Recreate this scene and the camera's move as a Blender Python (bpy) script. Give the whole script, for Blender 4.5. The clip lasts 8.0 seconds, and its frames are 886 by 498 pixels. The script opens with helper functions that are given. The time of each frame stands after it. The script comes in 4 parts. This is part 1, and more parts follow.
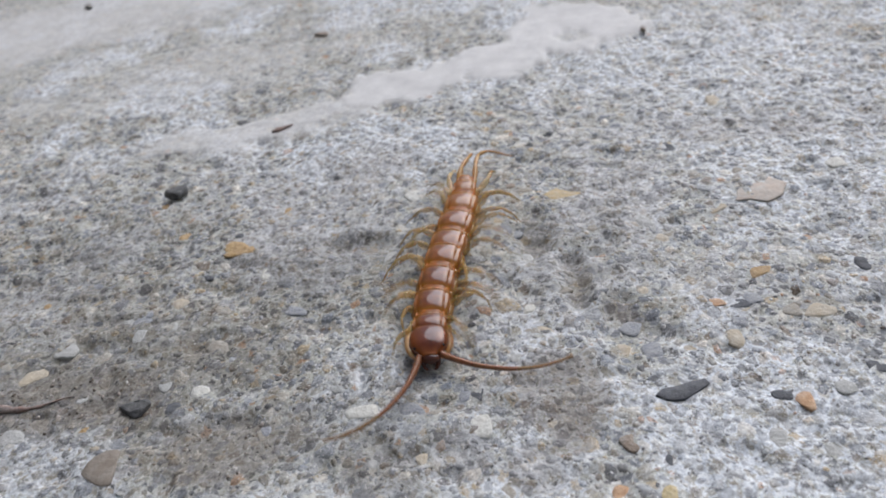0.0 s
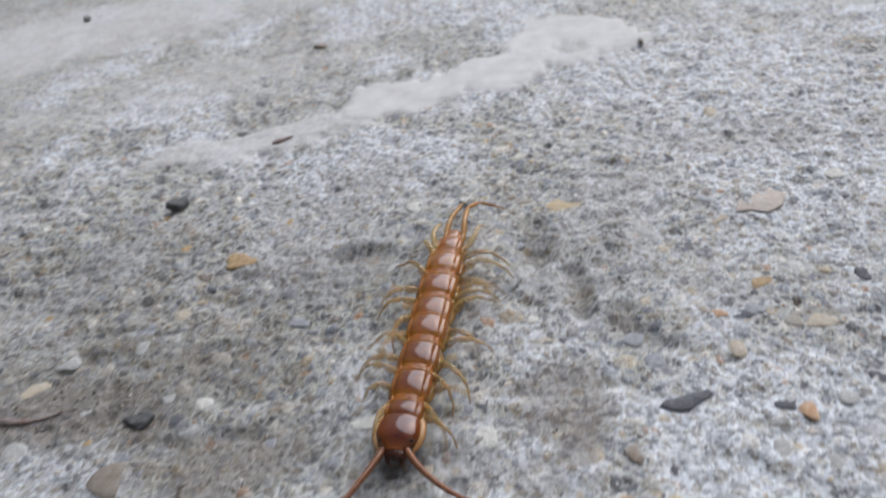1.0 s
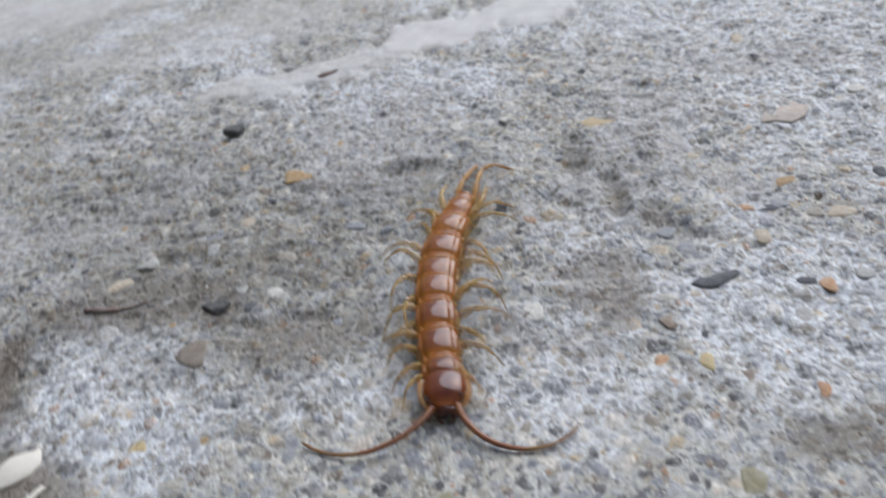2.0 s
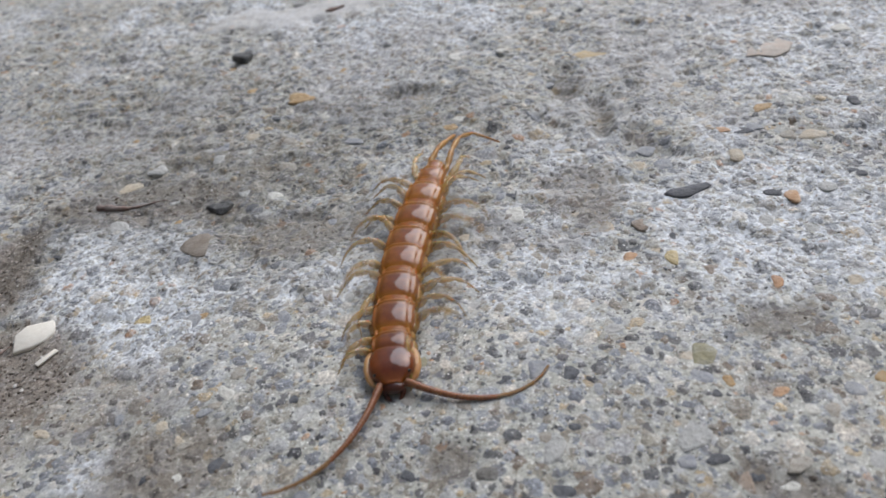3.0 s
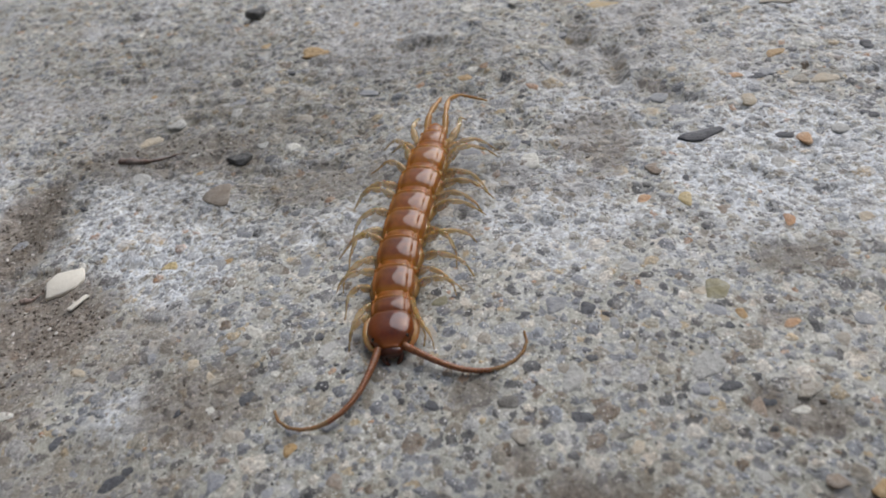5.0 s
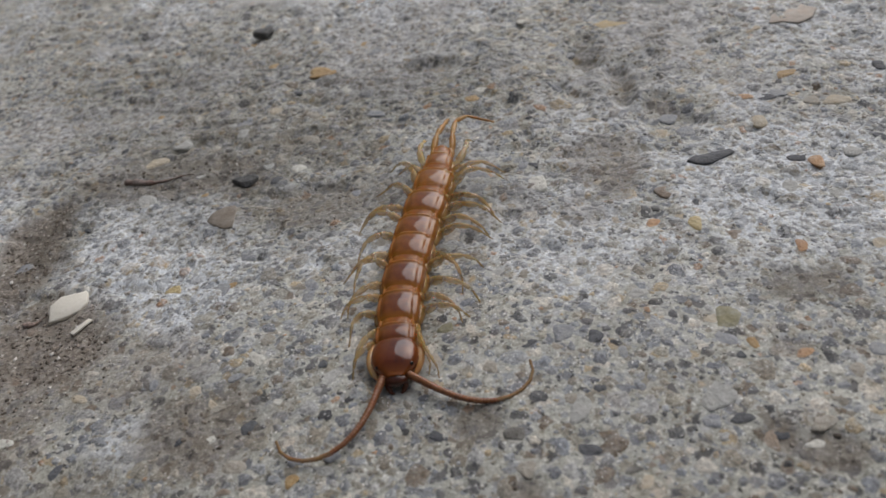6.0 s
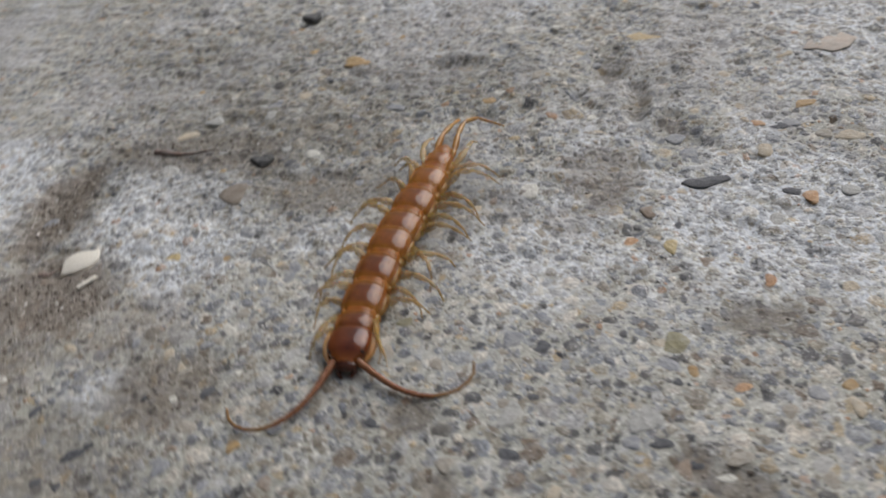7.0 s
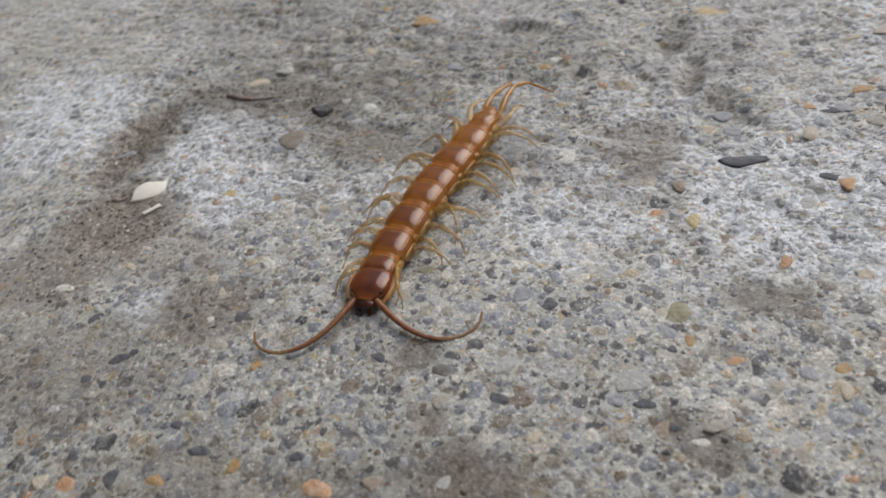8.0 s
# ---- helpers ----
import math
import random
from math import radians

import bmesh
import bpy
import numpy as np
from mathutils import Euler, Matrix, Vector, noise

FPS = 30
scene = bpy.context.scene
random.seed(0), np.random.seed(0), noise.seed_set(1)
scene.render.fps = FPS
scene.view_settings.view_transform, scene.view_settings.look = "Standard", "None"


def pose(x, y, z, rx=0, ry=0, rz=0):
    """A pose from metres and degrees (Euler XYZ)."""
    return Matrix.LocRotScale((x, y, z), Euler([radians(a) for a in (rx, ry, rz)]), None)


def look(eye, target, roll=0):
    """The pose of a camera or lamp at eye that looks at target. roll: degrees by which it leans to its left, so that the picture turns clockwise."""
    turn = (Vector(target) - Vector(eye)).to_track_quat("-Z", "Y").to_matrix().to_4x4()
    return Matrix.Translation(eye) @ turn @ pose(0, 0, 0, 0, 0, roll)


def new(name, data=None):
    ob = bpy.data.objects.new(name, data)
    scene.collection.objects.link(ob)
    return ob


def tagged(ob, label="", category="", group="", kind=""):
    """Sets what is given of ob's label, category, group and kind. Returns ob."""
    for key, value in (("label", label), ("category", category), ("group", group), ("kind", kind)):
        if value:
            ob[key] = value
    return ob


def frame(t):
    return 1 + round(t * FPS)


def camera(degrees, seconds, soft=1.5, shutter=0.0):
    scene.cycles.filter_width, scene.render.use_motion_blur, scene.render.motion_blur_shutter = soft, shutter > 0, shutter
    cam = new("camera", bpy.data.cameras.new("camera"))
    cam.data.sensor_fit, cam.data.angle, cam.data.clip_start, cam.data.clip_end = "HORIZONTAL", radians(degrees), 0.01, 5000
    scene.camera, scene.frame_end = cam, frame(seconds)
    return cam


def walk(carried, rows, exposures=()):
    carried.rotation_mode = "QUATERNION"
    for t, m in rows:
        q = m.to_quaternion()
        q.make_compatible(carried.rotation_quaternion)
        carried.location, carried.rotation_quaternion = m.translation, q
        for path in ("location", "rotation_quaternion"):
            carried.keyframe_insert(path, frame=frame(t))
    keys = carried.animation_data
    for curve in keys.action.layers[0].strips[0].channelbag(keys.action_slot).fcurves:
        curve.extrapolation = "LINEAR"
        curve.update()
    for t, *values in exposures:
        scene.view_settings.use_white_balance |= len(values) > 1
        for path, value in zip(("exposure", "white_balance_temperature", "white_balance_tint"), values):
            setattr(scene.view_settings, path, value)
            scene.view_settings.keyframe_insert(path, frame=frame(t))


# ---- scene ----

cam = camera(59.3, 8.0, 1.6, 0.5)
cam.data.dof.use_dof, cam.data.dof.focus_distance, cam.data.dof.aperture_fstop = True, 0.062, 64.0
PATH = [
    (0.0, (0.00508, 0.00279, 0.04321), (0.00079, 0.05162, 0.00861), -8.43),
    (0.2, (0.00504, 0.00336, 0.04301), (0.00076, 0.05255, 0.00891), -8.38),
    (0.4, (0.00500, 0.00394, 0.04280), (0.00084, 0.05343, 0.00913), -8.33),
    (0.5, (0.00498, 0.00423, 0.04270), (0.00087, 0.05362, 0.00889), -8.30),
    (0.6, (0.00510, 0.00427, 0.04294), (0.00097, 0.05365, 0.00911), -8.31),
    (0.8, (0.00534, 0.00436, 0.04342), (0.00116, 0.05386, 0.00978), -8.32),
    (1.0, (0.00439, 0.00265, 0.04356), (0.00058, 0.05192, 0.00953), -8.20),
    (1.2, (0.00261, -0.00021, 0.04200), (-0.00109, 0.04855, 0.00724), -8.03),
    (1.4, (0.00231, -0.00089, 0.04247), (-0.00187, 0.04846, 0.00861), -8.53),
    (1.5, (0.00215, -0.00124, 0.04270), (-0.00217, 0.04779, 0.00838), -8.78),
    (1.6, (0.00165, -0.00238, 0.04285), (-0.00296, 0.04650, 0.00835), -9.24),
    (1.8, (0.00065, -0.00466, 0.04315), (-0.00471, 0.04371, 0.00805), -10.17),
    (2.0, (0.00163, -0.00601, 0.04200), (-0.00387, 0.04208, 0.00654), -9.86),
    (2.2, (0.00282, -0.00897, 0.04072), (-0.00292, 0.03844, 0.00439), -8.81),
    (3.3, (0.00348, -0.01441, 0.03927), (-0.00334, 0.03227, 0.00218), -9.21),
    (3.5, (0.00344, -0.01582, 0.03911), (-0.00352, 0.03029, 0.00135), -9.89),
    (3.7, (0.00344, -0.01641, 0.03870), (-0.00381, 0.02933, 0.00056), -10.00),
    (4.0, (0.00344, -0.01730, 0.03809), (-0.00365, 0.02807, -0.00052), -10.17),
    (4.1, (0.00340, -0.01732, 0.03805), (-0.00375, 0.02792, -0.00071), -10.19),
    (4.5, (0.00323, -0.01740, 0.03786), (-0.00399, 0.02750, -0.00127), -10.29),
    (4.7, (0.00271, -0.01672, 0.03865), (-0.00447, 0.02830, -0.00036), -10.23),
    (5.8, (0.00299, -0.01437, 0.03912), (-0.00495, 0.03159, 0.00137), -10.52),
    (6.0, (0.00299, -0.01437, 0.03912), (-0.00495, 0.03159, 0.00137), -10.52),
    (6.5, (0.00360, -0.01449, 0.03894), (-0.00477, 0.03160, 0.00145), -10.68),
    (6.8, (0.00702, -0.01371, 0.04116), (-0.00367, 0.03145, 0.00314), -9.45),
    (7.0, (0.01155, -0.01443, 0.04015), (-0.00260, 0.03003, 0.00244), -9.45),
    (7.2, (0.01468, -0.01501, 0.03945), (-0.00143, 0.02805, 0.00089), -8.47),
    (7.5, (0.01512, -0.01606, 0.04143), (-0.00245, 0.02642, 0.00286), -8.85),
    (8.0, (0.01740, -0.01598, 0.04098), (-0.00315, 0.02483, 0.00209), -10.30),
]
walk(cam, [(t, look(eye, target, roll)) for t, eye, target, roll in PATH],
     [(0.0, -0.02, 6430, 14), (2.2, -0.02, 6290, 13), (3.4, -0.04, 6550, 13), (4.5, 0.0, 6600, 13), (5.8, -0.50, 6850, 13), (6.6, -0.38, 6850, 13), (7.4, -0.26, 6850, 13), (8.0, -0.14, 6790, 13)])

# ---- light: bright overcast, the clear side of the sky ahead and to the right ----
SUN_ELEVATION, SUN_AZIMUTH = 44.0, 33.0
world = bpy.data.worlds.new("sky")
scene.world = world
world.use_nodes = True
wn = world.node_tree
sky = wn.nodes.new("ShaderNodeTexSky")
sky.sky_type = "NISHITA"
sky.sun_disc = False
sky.sun_elevation = radians(SUN_ELEVATION)
sky.sun_rotation = radians(SUN_AZIMUTH)
sky.air_density, sky.dust_density, sky.ozone_density = 1.0, 4.0, 1.0
wn.links.new(sky.outputs["Color"], wn.nodes["Background"].inputs["Color"])
wn.nodes["Background"].inputs["Strength"].default_value = 0.09
sun = new("sun", bpy.data.lights.new("sun", "SUN"))
sun.data.energy, sun.data.angle, sun.data.color = 2.75, radians(66), (0.84, 0.895, 0.98)
_az, _el = radians(SUN_AZIMUTH), radians(SUN_ELEVATION)
sun.matrix_world = look((math.sin(_az) * math.cos(_el), math.cos(_az) * math.cos(_el), math.sin(_el)), (0, 0, 0))

MM = 0.001


# ---- materials ----
class Nodes:
    """A small builder for node materials."""

    def __init__(self, name):
        self.m = bpy.data.materials.new(name)
        self.m.use_nodes = True
        self.t = self.m.node_tree
        self.p = self.t.nodes["Principled BSDF"]

    def n(self, kind, **inputs):
        node = self.t.nodes.new("ShaderNode" + kind)
        for k, v in inputs.items():
            self.put(node.inputs[k], v)
        return node

    def put(self, socket, v):
        if isinstance(v, bpy.types.NodeSocket):
            self.t.links.new(v, socket)
        elif isinstance(v, tuple) and len(v) == 3 and len(socket.default_value) == 4:
            socket.default_value = (*v, 1)
        else:
            socket.default_value = v

    def coords(self, per_mm=1.0, stretch=(1, 1, 1)):
        c = self.n("TexCoord")
        mp = self.n("Mapping", Vector=c.outputs["Object"])
        mp.inputs["Scale"].default_value = tuple(1000 * per_mm * s for s in stretch)
        return mp.outputs["Vector"]

    def noise(self, vec, scale, detail=3.0, rough=0.6):
        return self.n("TexNoise", Vector=vec, Scale=scale, Detail=detail, Roughness=rough).outputs["Fac"]

    def ramp(self, fac, stops, mode="LINEAR"):
        r = self.n("ValToRGB", Fac=fac)
        e = r.color_ramp
        e.interpolation = mode
        while len(e.elements) < len(stops):
            e.elements.new(0.5)
        for el, (pos, col) in zip(e.elements, stops):
            el.position = pos
            el.color = (*col, 1) if isinstance(col, tuple) else (col, col, col, 1)
        return r.outputs["Color"]

    def mix(self, fac, a, b, mode="MIX"):
        x = self.t.nodes.new("ShaderNodeMix")
        x.data_type, x.blend_type = "RGBA", mode
        self.put(x.inputs[0], fac)
        self.put(x.inputs[6], a)
        self.put(x.inputs[7], b)
        return x.outputs[2]

    def math(self, op, a, b=0.0, clamp=False):
        x = self.n("Math")
        x.operation, x.use_clamp = op, clamp
        self.put(x.inputs[0], a)
        self.put(x.inputs[1], b)
        return x.outputs[0]

    def attr(self, name):
        a = self.n("Attribute")
        a.attribute_name = name
        return a.outputs["Fac"]

    def bump(self, height, strength, mm):
        b = self.n("Bump", Height=height, Strength=strength, Distance=mm * MM)
        self.put(self.p.inputs["Normal"], b.outputs["Normal"])

    def set(self, **kw):
        for k, v in kw.items():
            self.put(self.p.inputs[k.replace("_", " ")], v)
        return self.m


def weathered(k, v, col, hold=1.0):
    """Brown blush, silt, dirt film with painted front shade, lime and mortar over a mineral colour, by the slab's zones
    of wear. hold: how much lime sticks.
    """
    lime, silt_at, mortar_at = k.attr("lime"), k.attr("silt"), k.attr("mortar")
    speck = k.noise(v, 2.3, 5.0, 0.7)
    lace_noise = k.noise(v, 1.25, 5.0, 0.8)
    cloud = k.ramp(k.noise(v, 0.33, 5.0, 0.7), [(0.42, 0.0), (0.62, 1.0)])
    blush = k.ramp(k.noise(v, 0.42, 4.0, 0.6), [(0.52, 0.0), (0.66, 0.8)])
    col = k.mix(blush, col, k.mix(1.0, col, (0.80, 0.73, 0.67), "MULTIPLY"))
    # lime: a broken white lace, closing to a crust where it is thick
    lace = k.math("MAXIMUM", k.ramp(lace_noise, [(0.44, 0.0), (0.51, 1.0)]), k.ramp(k.noise(v, 2.9, 4.0, 0.8), [(0.53, 0.0), (0.59, 1.0)]))
    amount = k.math("ADD", k.math("MULTIPLY", lime, 0.8), k.math("MULTIPLY", cloud, k.math("ADD", 0.2, k.math("MULTIPLY", lime, 0.5))), True)
    bloom = k.ramp(speck, [(0.30, (0.38, 0.40, 0.43)), (0.45, (0.60, 0.645, 0.72)), (0.60, (0.89, 0.92, 0.97))])
    col = k.mix(k.math("MULTIPLY", k.math("MULTIPLY", lace, amount), hold, True), col, bloom)
    # quartz sparkle, painted into the colour as tiny white specks
    glint = k.ramp(k.noise(v, 4.2, 2.0, 0.5), [(0.655, 0.0), (0.685, 1.0)])
    col = k.mix(k.math("MULTIPLY", glint, 0.85), col, (0.88, 0.89, 0.90))
    silt = k.ramp(k.noise(v, 2.1, 5.0, 0.85), [(0.34, (0.065, 0.052, 0.042)), (0.46, (0.20, 0.168, 0.142)), (0.58, (0.33, 0.292, 0.255)), (0.68, (0.62, 0.585, 0.54))])
    col = k.mix(k.math("MULTIPLY", silt_at, k.ramp(lace_noise, [(0.3, 0.5), (0.55, 0.95)])), col, silt)
    col = k.mix(k.math("MULTIPLY", k.attr("grime_shade"), k.ramp(k.noise(v, 0.9, 5.0, 0.75), [(0.3, 1.0), (0.7, 0.35)])), col, k.mix(1.0, col, (0.50, 0.49, 0.46), "MULTIPLY"))
    mortar = k.ramp(k.noise(v, 0.30, 5.0), [(0.3, (0.56, 0.56, 0.57)), (0.7, (0.70, 0.70, 0.71))])
    col = k.mix(mortar_at, col, mortar)
    return k.mix(1.0, col, (0.995, 1.0, 0.95), "MULTIPLY")


SAND = [(0.0, (0.07, 0.072, 0.08)), (0.06, (0.14, 0.14, 0.15)), (0.16, (0.19, 0.205, 0.24)), (0.28, (0.27, 0.245, 0.205)), (0.40, (0.25, 0.275, 0.32)), (0.52, (0.36, 0.34, 0.29)),
        (0.64, (0.34, 0.36, 0.395)), (0.74, (0.20, 0.155, 0.115)), (0.79, (0.48, 0.39, 0.26)), (0.83, (0.43, 0.44, 0.46)), (0.92, (0.66, 0.63, 0.58)), (0.985, (0.46, 0.28, 0.17))]


def concrete_material():
    """Cement paste full of fine sand, with pin holes whose shade is painted; the larger stones in it are geometry."""
    k = Nodes("weathered_concrete")
    v = k.coords()
    warp = k.n("TexNoise", Vector=v, Scale=1.5, Detail=5.0, Roughness=0.7)
    wv = k.n("VectorMath")
    wv.operation = "MULTIPLY_ADD"
    k.put(wv.inputs[0], warp.outputs["Color"])
    wv.inputs[1].default_value = (1.1, 1.1, 0.3)
    k.put(wv.inputs[2], v)
    wv = wv.outputs[0]

    def dots(scale, share, size):
        """Round cells of random size: their mask and two lotteries."""
        c = k.n("TexVoronoi", Vector=wv, Scale=scale)
        r = k.n("SeparateColor", Color=c.outputs["Color"]).outputs
        edge = k.math("SUBTRACT", k.math("MULTIPLY", k.math("ADD", r[2], 0.5), size), c.outputs["Distance"])
        return k.math("MULTIPLY", k.ramp(edge, [(0.0, 0.0), (0.10, 1.0)]), k.math("LESS_THAN", r[1], share)), r[0]

    speck = k.noise(v, 2.6, 5.0, 0.72)
    tone = k.noise(v, 0.10, 4.0)
    paste = k.ramp(speck, [(0.32, (0.20, 0.20, 0.18)), (0.43, (0.40, 0.405, 0.375)), (0.55, (0.52, 0.525, 0.495)), (0.66, (0.78, 0.78, 0.76))])
    col = k.mix(1.0, paste, k.ramp(tone, [(0.3, (0.84, 0.84, 0.82)), (0.7, (1.08, 1.08, 1.07))]), "MULTIPLY")
    # close-set stones with only seams of paste between them where the skin has worn off
    c = k.n("TexVoronoi", Vector=wv, Scale=1.05)
    seam = k.n("TexVoronoi", Vector=wv, Scale=1.05)
    seam.feature = "DISTANCE_TO_EDGE"
    lots = k.n("SeparateColor", Color=c.outputs["Color"]).outputs
    pick1 = lots[0]
    width = k.math("MULTIPLY", k.noise(v, 1.9, 4.0, 0.75), 0.34)
    mask1 = k.ramp(k.math("SUBTRACT", seam.outputs["Distance"], k.math("SUBTRACT", width, 0.06)), [(0.0, 0.0), (0.06, 1.0)])
    mask1 = k.math("MULTIPLY", mask1, k.math("LESS_THAN", lots[1], k.math("SUBTRACT", 0.92, k.math("MULTIPLY", k.attr("skin"), 0.30))))
    mask2, pick2 = dots(2.0, 0.66, 0.46)
    mottle = k.ramp(k.noise(v, 4.5, 4.0, 0.8), [(0.36, 0.6), (0.5, 0.97), (0.64, 1.4)])
    col = k.mix(k.math("MULTIPLY", mask2, 0.85), col, k.mix(1.0, k.ramp(pick2, SAND, "CONSTANT"), mottle, "MULTIPLY"))
    col = k.mix(k.math("MULTIPLY", mask1, 0.88), col, k.mix(1.0, k.ramp(pick1, SAND, "CONSTANT"), mottle, "MULTIPLY"))
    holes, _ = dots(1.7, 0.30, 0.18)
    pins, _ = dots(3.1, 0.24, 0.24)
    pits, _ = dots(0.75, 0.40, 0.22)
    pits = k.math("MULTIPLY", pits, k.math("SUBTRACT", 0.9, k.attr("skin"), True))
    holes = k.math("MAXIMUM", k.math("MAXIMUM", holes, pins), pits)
    col = weathered(k, v, col, k.math("SUBTRACT", 1.6, k.math("MULTIPLY", mask1, 1.05)))
    # near-black colour stands in for the shade inside holes and pits
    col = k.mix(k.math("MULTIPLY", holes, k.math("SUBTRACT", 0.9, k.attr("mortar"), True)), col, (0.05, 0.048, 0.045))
    h = k.math("SUBTRACT", speck, k.math("MULTIPLY", holes, 0.9))
    h = k.math("MULTIPLY", h, k.math("SUBTRACT", 1.0, k.math("MULTIPLY", k.attr("mortar"), 0.9)))
    k.bump(h, 0.5, 0.22)
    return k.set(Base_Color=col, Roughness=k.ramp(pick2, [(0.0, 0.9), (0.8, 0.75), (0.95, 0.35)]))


def aggregate_material():
    """Stones and sand worn flush with the slab, each with its own shade."""
    k = Nodes("worn_aggregate")
    g = k.n("NewGeometry").outputs["Random Per Island"]
    v = k.coords()
    col = k.ramp(g, SAND, "CONSTANT")
    grain = k.noise(v, 3.2, 5.0, 0.75)
    col = k.mix(1.0, col, k.ramp(grain, [(0.36, 0.5), (0.5, 0.96), (0.64, 1.5)]), "MULTIPLY")
    dust = k.ramp(k.noise(v, 1.1, 5.0, 0.8), [(0.48, 0.0), (0.64, 0.6)])
    col = k.mix(dust, col, k.ramp(grain, [(0.3, (0.30, 0.30, 0.285)), (0.7, (0.56, 0.56, 0.54))]))
    # paste still clings round the edges
    cling = k.ramp(k.math("ADD", k.attr("rim"), k.math("MULTIPLY", k.math("SUBTRACT", k.noise(v, 2.4, 4.0, 0.75), 0.5), 3.2)), [(0.55, 0.0), (0.7, 1.0)])
    col = k.mix(cling, col, k.ramp(k.noise(v, 2.6, 5.0, 0.72), [(0.34, (0.26, 0.26, 0.24)), (0.5, (0.46, 0.465, 0.44)), (0.64, (0.74, 0.74, 0.72))]))
    col = weathered(k, v, col, k.math("ADD", 0.66, k.math("MULTIPLY", cling, 0.8)))
    k.bump(grain, 0.6, 0.18)
    return k.set(Base_Color=col, Roughness=k.ramp(g, [(0.0, 0.8), (0.5, 0.55), (0.9, 0.75)]))


def stone_material(name, dark, light, roughness=0.6, dusty=0.36, rough=0.8):
    k = Nodes(name)
    c = k.n("NewGeometry")
    mp = k.n("Mapping", Vector=c.outputs["Position"])
    mp.inputs["Scale"].default_value = (1000, 1000, 1000)
    v = mp.outputs["Vector"]
    r = k.n("ObjectInfo").outputs["Random"]
    grain = k.noise(v, 1.6, 5.0, 0.7)
    col = k.ramp(k.math("ADD", k.math("MULTIPLY", grain, 0.9), k.math("MULTIPLY", r, 0.2)), [(0.32, dark), (0.75, light)])
    col = k.mix(dusty * 0.4, col, (0.42, 0.42, 0.40))
    dust = k.ramp(k.noise(v, 1.0, 5.0, 0.75), [(0.42, 0.0), (0.62, 1.0)])
    col = k.mix(k.math("MULTIPLY", dust, dusty * 1.1), col, k.ramp(grain, [(0.3, (0.36, 0.36, 0.34)), (0.7, (0.62, 0.62, 0.62))]))
    col = k.mix(1.0, col, (0.995, 1.0, 0.95), "MULTIPLY")
    k.bump(grain, rough, 0.25)
    return k.set(Base_Color=col, Roughness=roughness + 0.15)


STONE = {
    "slate": stone_material("slate_stone", (0.05, 0.055, 0.068), (0.11, 0.118, 0.14), 0.55, 0.08),
    "black": stone_material("black_stone", (0.04, 0.042, 0.046), (0.12, 0.125, 0.135), 0.55, 0.12),
    "dark": stone_material("dark_stone", (0.06, 0.058, 0.055), (0.15, 0.14, 0.13), 0.7, 0.4),
    "blue": stone_material("blue_grey_stone", (0.18, 0.20, 0.24), (0.33, 0.35, 0.41)),
    "pale": stone_material("pale_grey_stone", (0.36, 0.37, 0.37), (0.52, 0.53, 0.54)),
    "white": stone_material("white_stone", (0.58, 0.57, 0.52), (0.78, 0.78, 0.75), 0.45),
    "cream": stone_material("cream_stone", (0.46, 0.38, 0.27), (0.64, 0.56, 0.44)),
    "yellow": stone_material("yellow_stone", (0.50, 0.38, 0.17), (0.66, 0.55, 0.32), 0.6, 0.2),
    "orange": stone_material("orange_stone", (0.42, 0.20, 0.09), (0.62, 0.40, 0.24), 0.6, 0.2),
    "ochre": stone_material("ochre_stone", (0.33, 0.19, 0.06), (0.52, 0.36, 0.17), 0.4, 0.12),
    "tan": stone_material("tan_grey_stone", (0.28, 0.25, 0.21), (0.42, 0.38, 0.33)),
    "fawn": stone_material("fawn_stone", (0.20, 0.165, 0.135), (0.31, 0.265, 0.225), 0.6, 0.15, 0.4),
    "brown": stone_material("brown_stone", (0.20, 0.14, 0.10), (0.34, 0.26, 0.20)),
    "olive": stone_material("olive_stone", (0.24, 0.22, 0.11), (0.36, 0.34, 0.22)),
}


def chitin(name, deep, bright, roughness, coat=0.6, through_light=0.0, clear=1.0, rim=None):
    k = Nodes(name)
    v = k.coords()
    blotch = k.noise(v, 0.8, 4.0, 0.6)
    col = k.ramp(blotch, [(0.32, deep), (0.68, bright)])
    if rim:
        box = k.n("SeparateXYZ", Vector=k.n("TexCoord").outputs["Generated"]).outputs
        along = box["Y"]
        across = k.math("MULTIPLY", k.math("ABSOLUTE", k.math("SUBTRACT", box["X"], 0.5)), 2.0)
        across = k.math("ADD", across, k.math("MULTIPLY", k.math("SUBTRACT", blotch, 0.5), 0.6))
        col = k.mix(k.ramp(across, [(0.35, 0.0), (0.85, 0.75)]), col, k.mix(0.35, bright, rim))
        col = k.mix(k.ramp(along, [(0.03, 0.6), (0.12, 0.3), (0.24, 0.0), (0.78, 0.0), (0.95, 0.7)]), col, rim)
    k.bump(k.noise(v, 1.3, 4.0), 0.4, 0.16)
    k.set(Base_Color=col, Roughness=roughness, Coat_Weight=coat, Coat_Roughness=0.05, Coat_IOR=1.55, IOR=1.4, Specular_IOR_Level=0.15, Alpha=clear)
    if through_light:
        k.set(Subsurface_Weight=through_light, Subsurface_Radius=(0.9, 0.35, 0.1), Subsurface_Scale=0.6 * MM)
    return k.m


